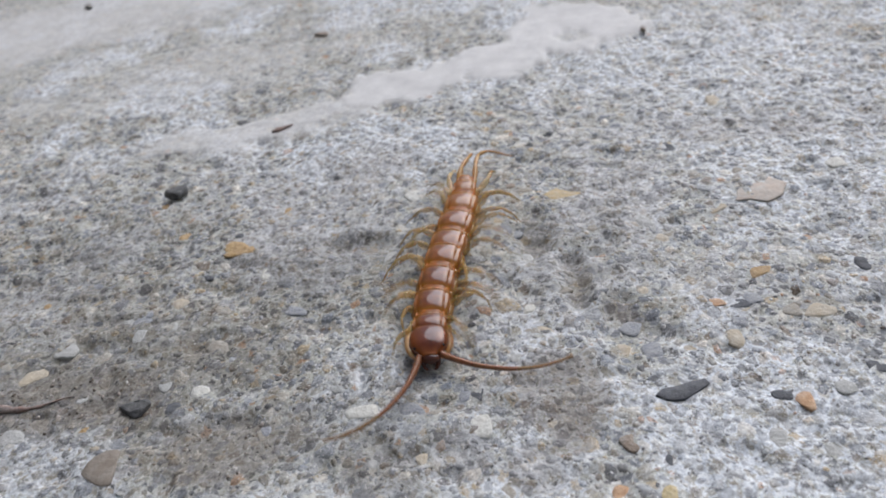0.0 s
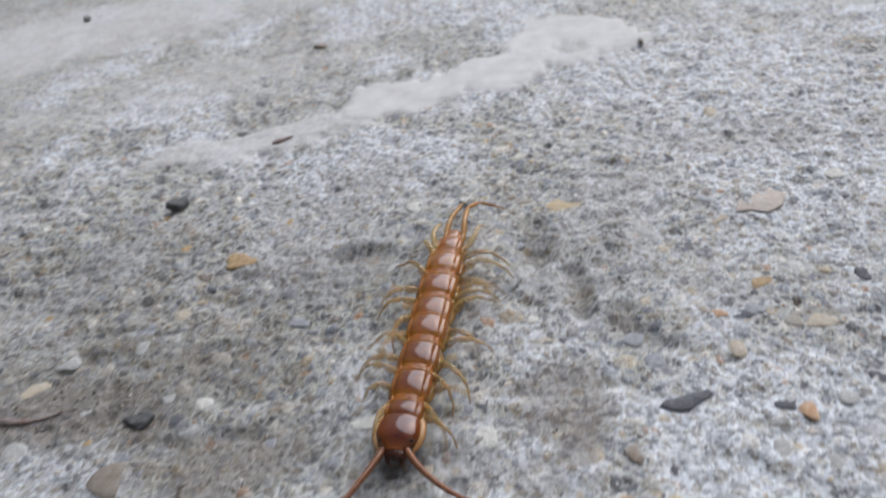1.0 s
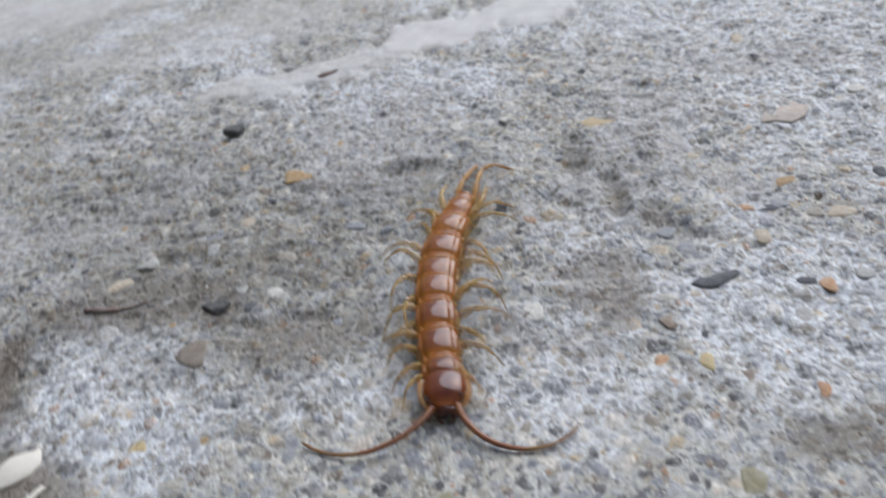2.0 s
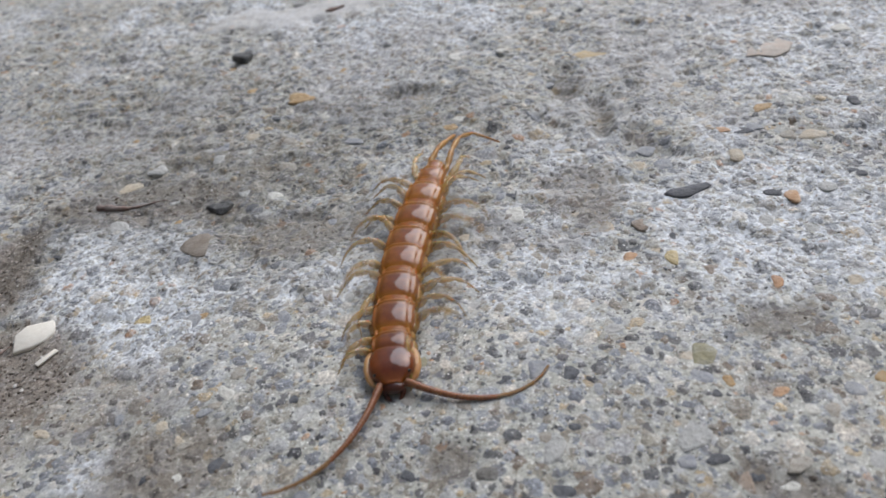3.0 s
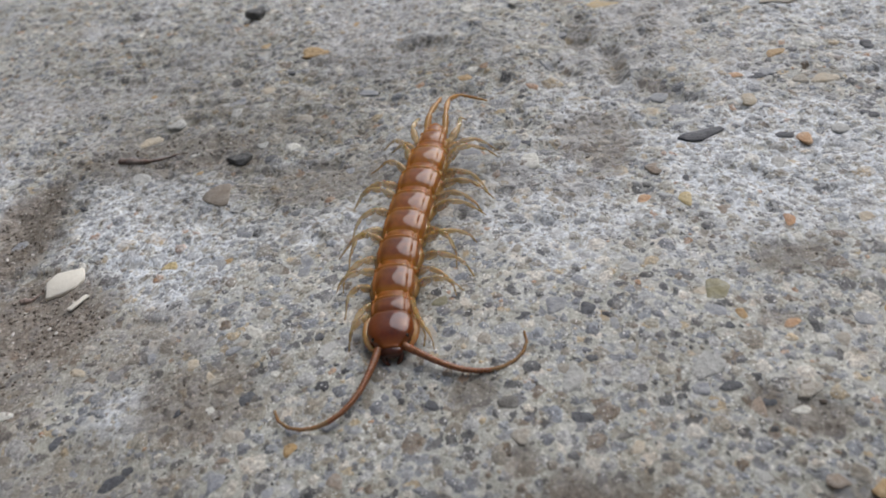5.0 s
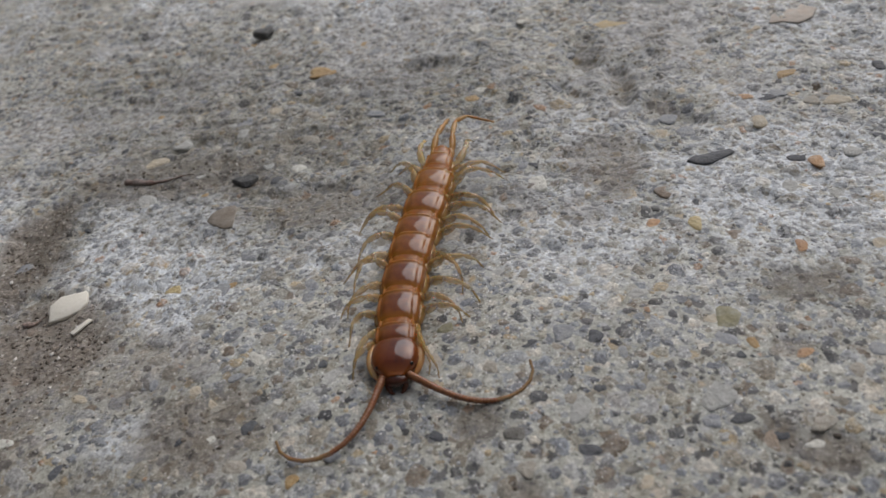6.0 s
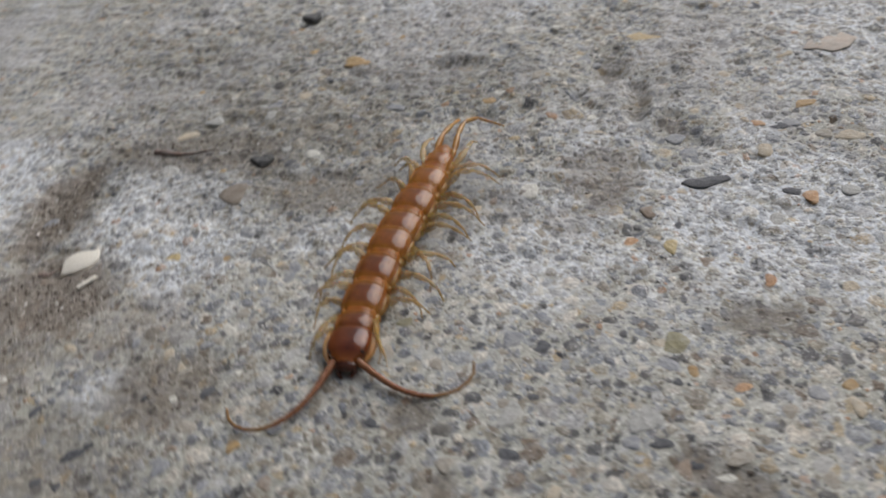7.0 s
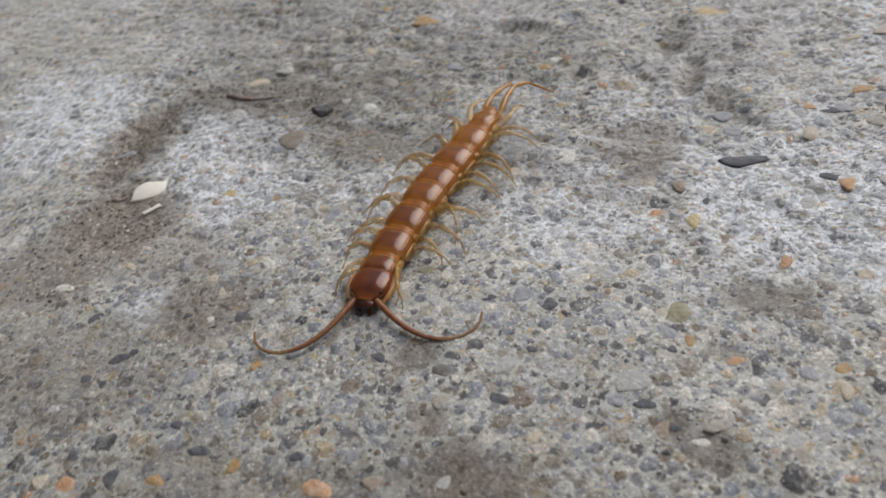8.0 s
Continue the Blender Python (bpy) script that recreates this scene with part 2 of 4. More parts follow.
BACK = chitin("chestnut_chitin", (0.095, 0.021, 0.003), (0.22, 0.058, 0.005), 0.5, 1.0, 0.2, 1.0, (0.50, 0.21, 0.03))
REAR = chitin("amber_brown_chitin", (0.14, 0.036, 0.003), (0.30, 0.092, 0.007), 0.5, 1.0, 0.25, 1.0, (0.50, 0.22, 0.03))
HEAD = chitin("red_brown_chitin", (0.072, 0.014, 0.003), (0.16, 0.034, 0.005), 0.4, 1.0, 0.15, 1.0, (0.30, 0.09, 0.015))
LEG = chitin("leg_amber", (0.50, 0.30, 0.07), (0.72, 0.49, 0.16), 0.4, 0.9, 0.2, 0.43)
BAND = chitin("amber_band", (0.17, 0.048, 0.005), (0.34, 0.112, 0.010), 0.5, 0.45, 0.3, 1.0, (0.48, 0.20, 0.03))
FLANK = chitin("flank_skin", (0.30, 0.15, 0.04), (0.48, 0.28, 0.09), 0.45, 0.7, 0.2, 0.75)
FEELER = chitin("feeler_brown", (0.19, 0.070, 0.028), (0.33, 0.145, 0.065), 0.4, 0.8, 0.2)
FEELER_TIP = chitin("feeler_amber", (0.27, 0.14, 0.05), (0.44, 0.26, 0.10), 0.4, 0.5, 0.2, 0.7)
TRAIL = chitin("trailing_leg_orange", (0.42, 0.19, 0.03), (0.62, 0.33, 0.07), 0.4, 0.9, 0.2, 0.72)
CLAW = chitin("pale_amber_claw", (0.40, 0.19, 0.06), (0.58, 0.34, 0.14), 0.35, 0.8, 0.3)
TAIL = chitin("clear_amber_chitin", (0.19, 0.055, 0.004), (0.38, 0.135, 0.010), 0.45, 1.0, 0.3, 1.0, (0.52, 0.23, 0.03))
EYE_BROWN = chitin("dark_brown_chitin", (0.05, 0.013, 0.006), (0.10, 0.028, 0.012), 0.4, 0.8)
EYE = chitin("black_eye", (0.01, 0.008, 0.006), (0.02, 0.015, 0.01), 0.2)
WOOD = stone_material("red_brown_twig_bark", (0.12, 0.06, 0.05), (0.32, 0.19, 0.16), 0.7, 0.35)
CHIP = stone_material("pale_wood_chip", (0.78, 0.75, 0.68), (0.88, 0.85, 0.79), 0.55, 0.0, 0.2)
LEAF = stone_material("dry_leaf", (0.50, 0.36, 0.16), (0.68, 0.54, 0.32), 0.6, 0.35, 0.3)
PINK = stone_material("pinkish_flake", (0.52, 0.43, 0.37), (0.70, 0.60, 0.53), 0.6, 0.5, 0.3)
CONCRETE = concrete_material()
AGGREGATE = aggregate_material()


def plaster_material():
    k = Nodes("grey_plaster")
    v = k.coords(0.01)
    k.bump(k.noise(v, 6.0, 4.0), 0.4, 3.0)
    return k.set(Base_Color=k.ramp(k.noise(v, 0.5, 5.0), [(0.3, (0.20, 0.19, 0.18)), (0.7, (0.30, 0.29, 0.27))]), Roughness=0.9)


# ---- mesh helpers ----
def part(name, bm, material, parent=None, label=""):
    me = bpy.data.meshes.new(name)
    bm.to_mesh(me)
    bm.free()
    me.materials.append(material)
    for poly in me.polygons:
        poly.use_smooth = True
    ob = new(name, me)
    if parent:
        ob.parent = parent
    if label:
        tagged(ob, label)
    return ob


def rings(bm, loops, closed=True):
    """Skin a row of loops of points; both ends are capped."""
    made = [[bm.verts.new(p) for p in loop] for loop in loops]
    n = len(made[0])
    for a, b in zip(made, made[1:]):
        for i in range(n):
            j = (i + 1) % n
            bm.faces.new((a[i], a[j], b[j], b[i]))
    bm.faces.new(list(reversed(made[0])))
    bm.faces.new(made[-1])
    return bm


def tube(bm, points, radii, sides=8):
    pts = [Vector(p) for p in points]
    loops = []
    for i, p in enumerate(pts):
        ahead = (pts[min(i + 1, len(pts) - 1)] - pts[max(i - 1, 0)]).normalized()
        side = ahead.cross(Vector((0, 0, 1)))
        side = side.normalized() if side.length > 1e-4 else Vector((1, 0, 0))
        up = side.cross(ahead)
        loops.append([p + radii[i] * (math.cos(a) * side + math.sin(a) * up) for a in (2 * math.pi * s / sides for s in range(sides))])
    rings(bm, loops)
    bmesh.ops.recalc_face_normals(bm, faces=bm.faces)
    return bm


def dense(points, radii, n):
    """A smooth path through a few points."""
    k = np.linspace(0, 1, len(points))
    s = np.linspace(0, 1, n)
    p = np.array(points, float)
    deg = min(4, len(points) - 1)
    out = np.stack([np.polyval(np.polyfit(k, p[:, c], deg), s) for c in range(3)], 1)
    return [tuple(float(c) for c in q) for q in out], [float(q) for q in np.interp(s, k, radii)]


def smooth(a, b, x):
    u = np.clip((x - a) / (b - a), 0, 1)
    return u * u * (3 - 2 * u)


def lattice(i, j, seed):
    h = (i.astype(np.int64) * 374761393 + j.astype(np.int64) * 668265263 + seed * 2246822519) & 0xFFFFFFFF
    h = ((h ^ (h >> 13)) * 1274126177) & 0xFFFFFFFF
    return ((h ^ (h >> 16)) & 0xFFFF) / 65535.0


def vnoise(x, y, size, seed):
    """Value noise, 0 to 1, with cells of that many millimetres."""
    x, y = np.asarray(x, float) / size, np.asarray(y, float) / size
    i, j = np.floor(x), np.floor(y)
    u, v = smooth(0, 1, x - i), smooth(0, 1, y - j)
    a, b = lattice(i, j, seed), lattice(i + 1, j, seed)
    c, d = lattice(i, j + 1, seed), lattice(i + 1, j + 1, seed)
    return (a * (1 - u) + b * u) * (1 - v) + (c * (1 - u) + d * u) * v


def blob(x, y, cx, cy, rx, ry, edge=0.35, ragged=0.8, turn=0.0):
    """A patch with a ragged edge: 1 inside, 0 outside."""
    c, s = math.cos(radians(turn)), math.sin(radians(turn))
    dx, dy = (x - cx) * c + (y - cy) * s, (y - cy) * c - (x - cx) * s
    d = np.sqrt((dx / rx) ** 2 + (dy / ry) ** 2)
    d = d + ragged * ((vnoise(x, y, 5.0, 71) - 0.5) * 0.6 + (vnoise(x, y, 1.6, 72) - 0.5) * 0.5)
    return 1 - smooth(1 - edge, 1 + edge, d)


# ---- the weathered concrete: zones of wear, in millimetres ----
def nearby(x, y):
    """1 on the worn patch itself, 0 on the even slab farther out."""
    return 1 - smooth(140, 420, np.hypot(x + 10, y - 70) + 60 * (vnoise(x, y, 60.0, 3) - 0.5))


def zones(x, y):
    x, y = np.asarray(x, float), np.asarray(y, float)
    top = lambda *bs: np.maximum.reduce(bs)
    patchy = smooth(0.45, 0.75, 0.6 * vnoise(x, y, 9.0, 5) + 0.4 * vnoise(x, y, 3.0, 6))
    lime = top(0.68 * blob(x, y, -30, 35, 11.5, 7, 0.3, 0.9, -48), 0.65 * blob(x, y, 24, 39, 11, 10), 0.5 * blob(x, y, 4, 35, 7, 8), 0.65 * blob(x, y, -54, 38, 9, 9),
               0.42 * blob(x, y, -25.3, 15.6, 2.8, 1.6, 0.5, 1.2), 0.7 * blob(x, y, -8, 86, 13, 8), 0.35 * blob(x, y, -6, 45, 5, 6), 0.5 * blob(x, y, 42, 80, 20, 30), 0.6 * patchy * smooth(20, 40, y) * (1 - 0.8 * blob(x, y, -27, 54, 16, 10)) * (1 - 0.8 * blob(x, y, -15, 43, 14, 8)))
    silt = top(blob(x, y, -43, 38, 3.5, 9), blob(x, y, -36, 25, 6.5, 5.5), 0.45 * blob(x, y, -29, 22.5, 7, 3.5), 0.55 * blob(x, y, -17, 42, 6, 4), 0.3 * blob(x, y, -5, 38, 3, 3), 0.35 * blob(x, y, 1, 39, 2, 3), 0.4 * blob(x, y, 6, 37, 2, 2.5), 0.7 * blob(x, y, -20, 16, 4.5, 3), 0.6 * blob(x, y, 9, 44, 3, 5),
               0.95 * blob(x, y, 5, 6.5, 4.2, 2.6, 0.5, 1.3), 0.6 * blob(x, y, 19.4, 26.8, 1.5, 1.6), 0.6 * blob(x, y, 22.1, 27.2, 1.3, 1.4), 0.8 * blob(x, y, 15.7, 14.2, 1.0, 1.5), 0.75 * blob(x, y, 17.7, 13.1, 1.8, 1.3),
               0.7 * blob(x, y, 17.9, 20.9, 1.4, 0.9), 0.7 * blob(x, y, 0.8, 10.6, 1.0, 1.2), 0.6 * blob(x, y, -2.2, 15.6, 1.6, 1.8), 0.6 * blob(x, y, 18.2, 7.3, 1.6, 1.2), 0.7 * blob(x, y, -38, 18, 6, 6), 0.6 * blob(x, y, 11.5, 58, 1.3, 4.5, 0.6, 1.8), 0.6 * blob(x, y, 8.5, 64, 1.4, 3.6, 0.6, 1.8), 0.5 * blob(x, y, -9, 66, 3.4, 1.3, 0.6, 1.8), 0.5 * blob(x, y, 15, 52.5, 2.0, 1.0, 0.6, 1.6, -40),
               0.6 * blob(x, y, -34, 48, 12, 4), 0.25 * blob(x, y, -27, 54, 14, 8), 0.4 * blob(x, y, -28, 8, 8, 5), 0.4 * blob(x, y, -5, 2, 14, 4), 0.4 * patchy * smooth(45, 60, y) * (1 - smooth(80, 95, y)))
    mortar = top(blob(x, y, -5, 104, 9, 5.5, 0.14, 0.9, 10), blob(x, y, 7, 109, 8, 6, 0.12, 0.7, 20), blob(x, y, 19, 119, 10, 10, 0.1, 0.7, 20),
                 0.75 * blob(x, y, -20, 96, 9, 4, 0.4, 1.0, 15), 0.7 * blob(x, y, -31, 93, 7, 4, 0.4, 1.0), 0.7 * blob(x, y, -75, 150, 45, 18, 0.4, 1.2, 20),
                 0.35 * blob(x, y, -40, 118, 26, 10, 0.5, 1.4, 15))
    mortar = mortar * (1 - 0.55 * blob(x, y, 19, 115, 2.2, 2.6, 0.4, 0.9))
    skin = top(1 - smooth(22, 40, y + 8 * (vnoise(x, y, 8.0, 8) - 0.5) - 0.15 * x), 0.8 * blob(x, y, -60, 135, 40, 28, 0.4), 0.25 + 0 * x)
    near = nearby(x, y)
    return lime * near + 0.3 * (1 - near), silt * (1 - 0.7 * mortar) * near + 0.1 * (1 - near), mortar * near, skin * near + 0.45 * (1 - near)


def grime_shade_at(x, y):
    """Grey film of old dirt, darker crevices, and camera shade painted over the near front."""
    return 0.25 * (1 - nearby(x, y)) + nearby(x, y) * np.maximum.reduce([blob(x, y, -28, 51, 15, 9, 0.5), 0.9 * blob(x, y, -11, 62, 13, 7, 0.5), 0.7 * blob(x, y, -38, 66, 15, 10, 0.5), blob(x, y, -41, 42, 3.5, 9, 0.4), 0.8 * blob(x, y, 11.5, 58, 1.5, 5, 0.6, 1.8), 0.8 * blob(x, y, 8.5, 64, 1.6, 4, 0.6, 1.8), 0.4 * blob(x, y, -9, 66, 3.8, 1.6, 0.6, 1.8),
                              0.35 * blob(x, y, -33, 47, 13, 6, 0.6), 0.15 * blob(x, y, -38, 22, 8, 9, 0.5), 0.45 * blob(x, y, -25, 10, 12, 7, 0.6), 0.9 * blob(x, y, 4, 5, 12, 5, 0.6), 0.7 * blob(x, y, 17, 13.5, 3.2, 2.2, 0.5), 0.6 * blob(x, y, -2, 15.5, 2.4, 2.4, 0.5), 0.6 * blob(x, y, 20.5, 27, 3, 2, 0.5), 0.5 * blob(x, y, 9, 44, 3.5, 5.5, 0.5),
                              # the falloff along y below paints the camera's shade on the near slab
                              0.6 * blob(x, y, -20, 17, 6, 4, 0.5), 0.4 * blob(x, y, 10, 60, 7, 9, 0.5), 0.7 * (1 - smooth(2, 20, y)), 0.75 * blob(x, y, -15, 41, 18, 7, 0.6), 0.2 * blob(x, y, 6, 38, 9, 6, 0.6)])


def relief(x, y):
    """Height of the concrete in millimetres."""
    x, y = np.asarray(x, float), np.asarray(y, float)
    lime, silt, mortar, skin = zones(x, y)
    rough = 1 - 0.75 * skin
    n2, n9 = vnoise(x, y, 2.3, 12), vnoise(x, y, 0.95, 13)
    h = 0.9 * (vnoise(x, y, 22.0, 10) - 0.5) + 0.45 * (vnoise(x, y, 7.0, 11) - 0.5)
    h = h + rough * (0.44 * (n2 - 0.5) + 0.24 * (n9 - 0.5)) + 0.05 * (vnoise(x, y, 0.6, 14) - 0.5)
    h = h - 0.45 * rough * smooth(0.68, 0.9, vnoise(x, y, 3.6, 15)) - 0.45 * rough * smooth(0.72, 0.9, vnoise(x, y, 1.7, 17)) - 0.25 * silt + 0.18 * lime
    h = h - 0.8 * blob(x, y, 11.5, 58, 1.2, 5, 0.6) - 0.8 * blob(x, y, -9, 66, 3.5, 1.4, 0.6) - 0.6 * blob(x, y, 8.5, 64, 1.5, 4, 0.6)
    return h * (1 - mortar) + mortar * (0.35 + 0.3 * (vnoise(x, y, 14.0, 16) - 0.5))


def wear(me, x, y):
    """Write the zones of wear and the painted front shade into a mesh's points."""
    lime, silt, mortar, skin = zones(x, y)
    for name, values in (("lime", lime), ("silt", silt), ("mortar", mortar), ("skin", skin), ("grime_shade", grime_shade_at(x, y))):
        a = me.attributes.new(name, "FLOAT", "POINT")
        a.data.foreach_set("value", np.clip(values, 0, 1).ravel().astype(np.float32))


def spread(first, last, fine, coarse, far):
    """Grid lines: fine ones from first to last, then wider and wider out to far."""
    core = np.arange(first, last + fine / 2, fine)
    def out(start, limit):
        steps, at, d = [], start, fine
        while at < limit:
            d = d * coarse
            at = at + d
            steps.append(at)
        return steps
    right = out(last, far)
    left = out(-first, far)
    return np.array([-v for v in reversed(left)] + list(core) + right)


def build_ground():
    xs, ys = spread(-46, 42, 0.32, 1.06, 400000), spread(-3, 88, 0.32, 1.03, 400000)
    gx, gy = np.meshgrid(xs, ys)
    dx, dy = np.gradient(xs)[None, :] + 0 * gx, np.gradient(ys)[:, None] + 0 * gy
    fade = 1 - smooth(1.5, 6.0, np.maximum(dx, dy))
    z = relief(gx, gy) * fade
    ny, nx = gx.shape
    co = np.stack([gx, gy, z], -1).reshape(-1, 3) * MM
    idx = np.arange(nx * ny).reshape(ny, nx)
    quads = np.stack([idx[:-1, :-1], idx[:-1, 1:], idx[1:, 1:], idx[1:, :-1]], -1).reshape(-1, 4)
    me = bpy.data.meshes.new("pavement")
    me.vertices.add(len(co))
    me.vertices.foreach_set("co", co.ravel().astype(np.float32))
    me.loops.add(quads.size)
    me.loops.foreach_set("vertex_index", quads.ravel().astype(np.int32))
    me.polygons.add(len(quads))
    me.polygons.foreach_set("loop_start", np.arange(0, quads.size, 4, dtype=np.int32))
    me.update(calc_edges=True)
    me.polygons.foreach_set("use_smooth", np.ones(len(quads), dtype=bool))
    wear(me, gx, gy)
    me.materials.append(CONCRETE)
    return tagged(new("pavement", me), "weathered grey concrete slab with worn-out sand and pebbles", "pavement", kind="structure")


pavement = build_ground()


def build_wall(name, x, y, wide, deep, high):
    """An unseen plain wall, added to block low sky and darken the reflections."""
    bm = bmesh.new()
    bmesh.ops.create_cube(bm, size=1.0, matrix=Matrix.Translation((x, y, high / 2 - 0.05)) @ Matrix.Diagonal((wide, deep, high + 0.1, 1)))
    bmesh.ops.bevel(bm, geom=bm.edges[:], offset=0.01, segments=2, affect="EDGES")
    return tagged(part(name, bm, PLASTER), "unseen plain grey plastered wall added to block skylight", "wall", kind="structure")


PLASTER = plaster_material()
# added out of view: they bound the bright sky mirrored in the plates
build_wall("unseen_wall_west", -1.35, 1.15, 0.3, 5.69, 2.8)
build_wall("unseen_wall_south", 0.75, -1.85, 4.5, 0.3, 2.8)
build_wall("unseen_wall_east", 2.85, 1.15, 0.3, 5.69, 2.2)


# ---- stones ----
rng = random.Random(7)
SET_STONES = []     # x, y and radius of the pebbles already in the slab, mm


def lump(seed, angular=0.25, sub=2):
    """A unit pebble with dents and flats."""
    bm = bmesh.new()
    bmesh.ops.create_icosphere(bm, subdivisions=sub, radius=1.0)
    r = random.Random(seed)
    cuts = [(Vector((r.gauss(0, 1), r.gauss(0, 1), r.gauss(0, 0.25))).normalized(), r.uniform(0.5, 0.82)) for _ in range(8)] + [(Vector((0.05, 0.05, 1)), 0.55)]
    for v in bm.verts:
        for n, d in cuts:
            over = v.co.dot(n) - d
            if over > 0:
                v.co -= n * over * (0.6 + angular)
        v.co *= 1 + 0.10 * (noise.noise(v.co * 1.7 + Vector((seed * 3.1, 0, 0))))
    return bm


LUMPS = {}


def lump_mesh(colour, shape):
    key = (colour, shape)
    if key not in LUMPS:
        me = bpy.data.meshes.new(colour + "_pebble")
        bm = lump(shape, 0.4)
        bm.to_mesh(me)
        bm.free()
        me.materials.append(STONE[colour])
        for poly in me.polygons:
            poly.use_smooth = True
        LUMPS[key] = me
    return LUMPS[key]


def stone(x, y, wide, deep, colour, proud=None, turn=None):
    """A pebble set in the concrete at x, y, with its width and depth, all in millimetres."""
    ob = new("pebble", lump_mesh(colour, rng.randrange(6)))
    ob.parent = pavement
    a = rng.uniform(-25, 25) if turn is None else turn
    rx, ry = wide / 2 * 1.1, min(deep, wide * 1.6) / 2 * 1.1
    rz = 0.32 * min(rx, ry)
    proud = min(0.10, 0.30 * rz) if proud is None else min(proud, 0.4 * rz)
    SET_STONES.append((x, y, (rx + ry) / 2))
    at_x, at_y = x + rx * np.array([0, 0.5, -0.5, 0, 0]), y + ry * np.array([0, 0, 0, 0.5, -0.5])
    z = float(relief(at_x, at_y).mean()) + proud - 0.56 * rz
    ob.matrix_basis = pose(x * MM, y * MM, z * MM, rng.uniform(-3, 3), rng.uniform(-3, 3), a) @ Matrix.Diagonal((rx * MM, ry * MM, rz * MM, 1))
    return ob


# ---- loose things on the slab ----
def slab_bit(name, outline, thick, material, label, category, x, y, lift=0.0, rx=0, ry=0, rz=0, bend=0.0):
    """A thin loose piece cut to an outline, with a rounded rim and a slight bend."""
    bm = bmesh.new()
    n = len(outline)
    c = Vector((sum(p[0] for p in outline) / n, sum(p[1] for p in outline) / n))
    loops = []
    for z, k in ((-0.5, 0.94), (-0.3, 1.0), (0.3, 1.0), (0.5, 0.93)):
        loop = []
        for i in range(n):
            a, b = Vector(outline[i]), Vector(outline[(i + 1) % n])
            for f in (0.0, 0.33, 0.66):
                q = c + (a.lerp(b, f) - c) * k
                w = 0.05 * noise.noise(Vector((q.x * 1.3, q.y * 1.3, 3.3 + len(name))))
                loop.append((q.x * (1 + w), q.y * (1 - w), z * thick * (1 + 2 * w) + bend * (q.x - c.x) ** 2))
        loops.append([Vector(p) * MM for p in loop])
    rings(bm, loops)
    bmesh.ops.recalc_face_normals(bm, faces=bm.faces)
    ob = part(name, bm, material)
    z = float(relief(x, y)) + thick / 2 + lift
    ob.matrix_basis = pose(x * MM, y * MM, z * MM, rx, ry, rz)
    return tagged(ob, label, category)


def loose_stone(name, x, y, wide, deep, high, colour, label, turn=0, shape=1):
    bm = lump(shape * 11 + 5, 0.35, 3)
    bmesh.ops.scale(bm, vec=(wide / 2 * MM, deep / 2 * MM, high / 2 * MM), verts=bm.verts)
    ob = part(name, bm, STONE[colour])
    ob.matrix_basis = pose(x * MM, y * MM, (float(relief(x, y)) + high * 0.36) * MM, 0, 0, turn)
    return tagged(ob, label, "stone")


slab_bit("wood_chip", [(-0.9, -1.6), (0.1, -1.2), (1.2, -0.4), (1.6, 0.5), (1.1, 1.9), (-1.0, 1.2), (-1.5, 0.2)], 0.42, CHIP,
         "small pale cream wood chip lying on brown silt", "wood chip", -35.9, 29.3, 0.15, 4, 3, 0, 0.0)
slab_bit("splinter", [(-0.8, -0.6), (-0.3, -0.9), (0.7, 0.6), (0.3, 0.8)], 0.15, CHIP,
         "tiny white splinter beside the wood chip", "splinter", -33.5, 26.9, 0.1, 0, -6, 0)
slab_bit("slate_flake", [(-2.1, -0.3), (-1.4, -0.85), (-0.2, -0.95), (1.1, -0.2), (2.1, 0.55), (1.8, 1.0), (0.6, 0.8), (-0.5, 0.4), (-1.6, 0.25)], 0.28, STONE["slate"],
         "dark blue-grey slate flake with sharp edges", "stone flake", 17.6, 43.4, -0.12, 1, 1, 0)
slab_bit("leaf_fragment", [(-2.2, -0.2), (-1.4, -1.3), (1.2, -1.6), (2.2, -0.6), (0.9, 0.8), (0.2, 1.8), (-0.8, 1.1)], 0.14, LEAF,
         "tan dry leaf fragment curled on rough concrete", "leaf", 12.3, 71.8, 0.16, -2, 2, 0, 0.02)
slab_bit("stone_chip", [(-3.0, -1.3), (-1.4, -1.4), (-0.1, -2.2), (1.6, -1.2), (2.5, 0.7), (1.3, 2.1), (0.6, 1.2), (-0.3, 1.3), (-2.1, 0.6)], 0.18, PINK,
         "flat pinkish stone chip on rough concrete", "stone chip", 31.1, 68.0, -0.06, 1, -2, 0)
slab_bit("bark_flake", [(-1.0, -0.6), (-0.3, -0.8), (0.6, -0.1), (1.6, 0.7), (0.7, 0.5), (-0.6, 0.4)], 0.25, WOOD,
         "dark brown curled bark flake beside smooth mortar", "bark flake", -21.5, 93.6, 0.0, 0, -2, 0, 0.03)
loose_stone("black_stone", -31.3, 79.9, 3.2, 3.0, 1.4, "black", "small black stone lying on the concrete", 20, 1)
loose_stone("dark_flat_stone", -25.3, 46.3, 3.0, 2.2, 0.8, "black", "dark flat stone on rough concrete", -5, 2)
loose_stone("soil_crumb", -20.5, 127.9, 3.0, 2.2, 0.8, "brown", "dark brown soil crumb on pale concrete", 10, 3)
loose_stone("soil_crumb", -72.9, 159.5, 2.0, 2.4, 1.2, "dark", "dark soil crumb on smooth pale concrete", 0, 4)
loose_stone("soil_crumb", 29.0, 113.5, 0.8, 2.4, 0.8, "brown", "dark soil crumb at the edge of smooth mortar", 5, 5)


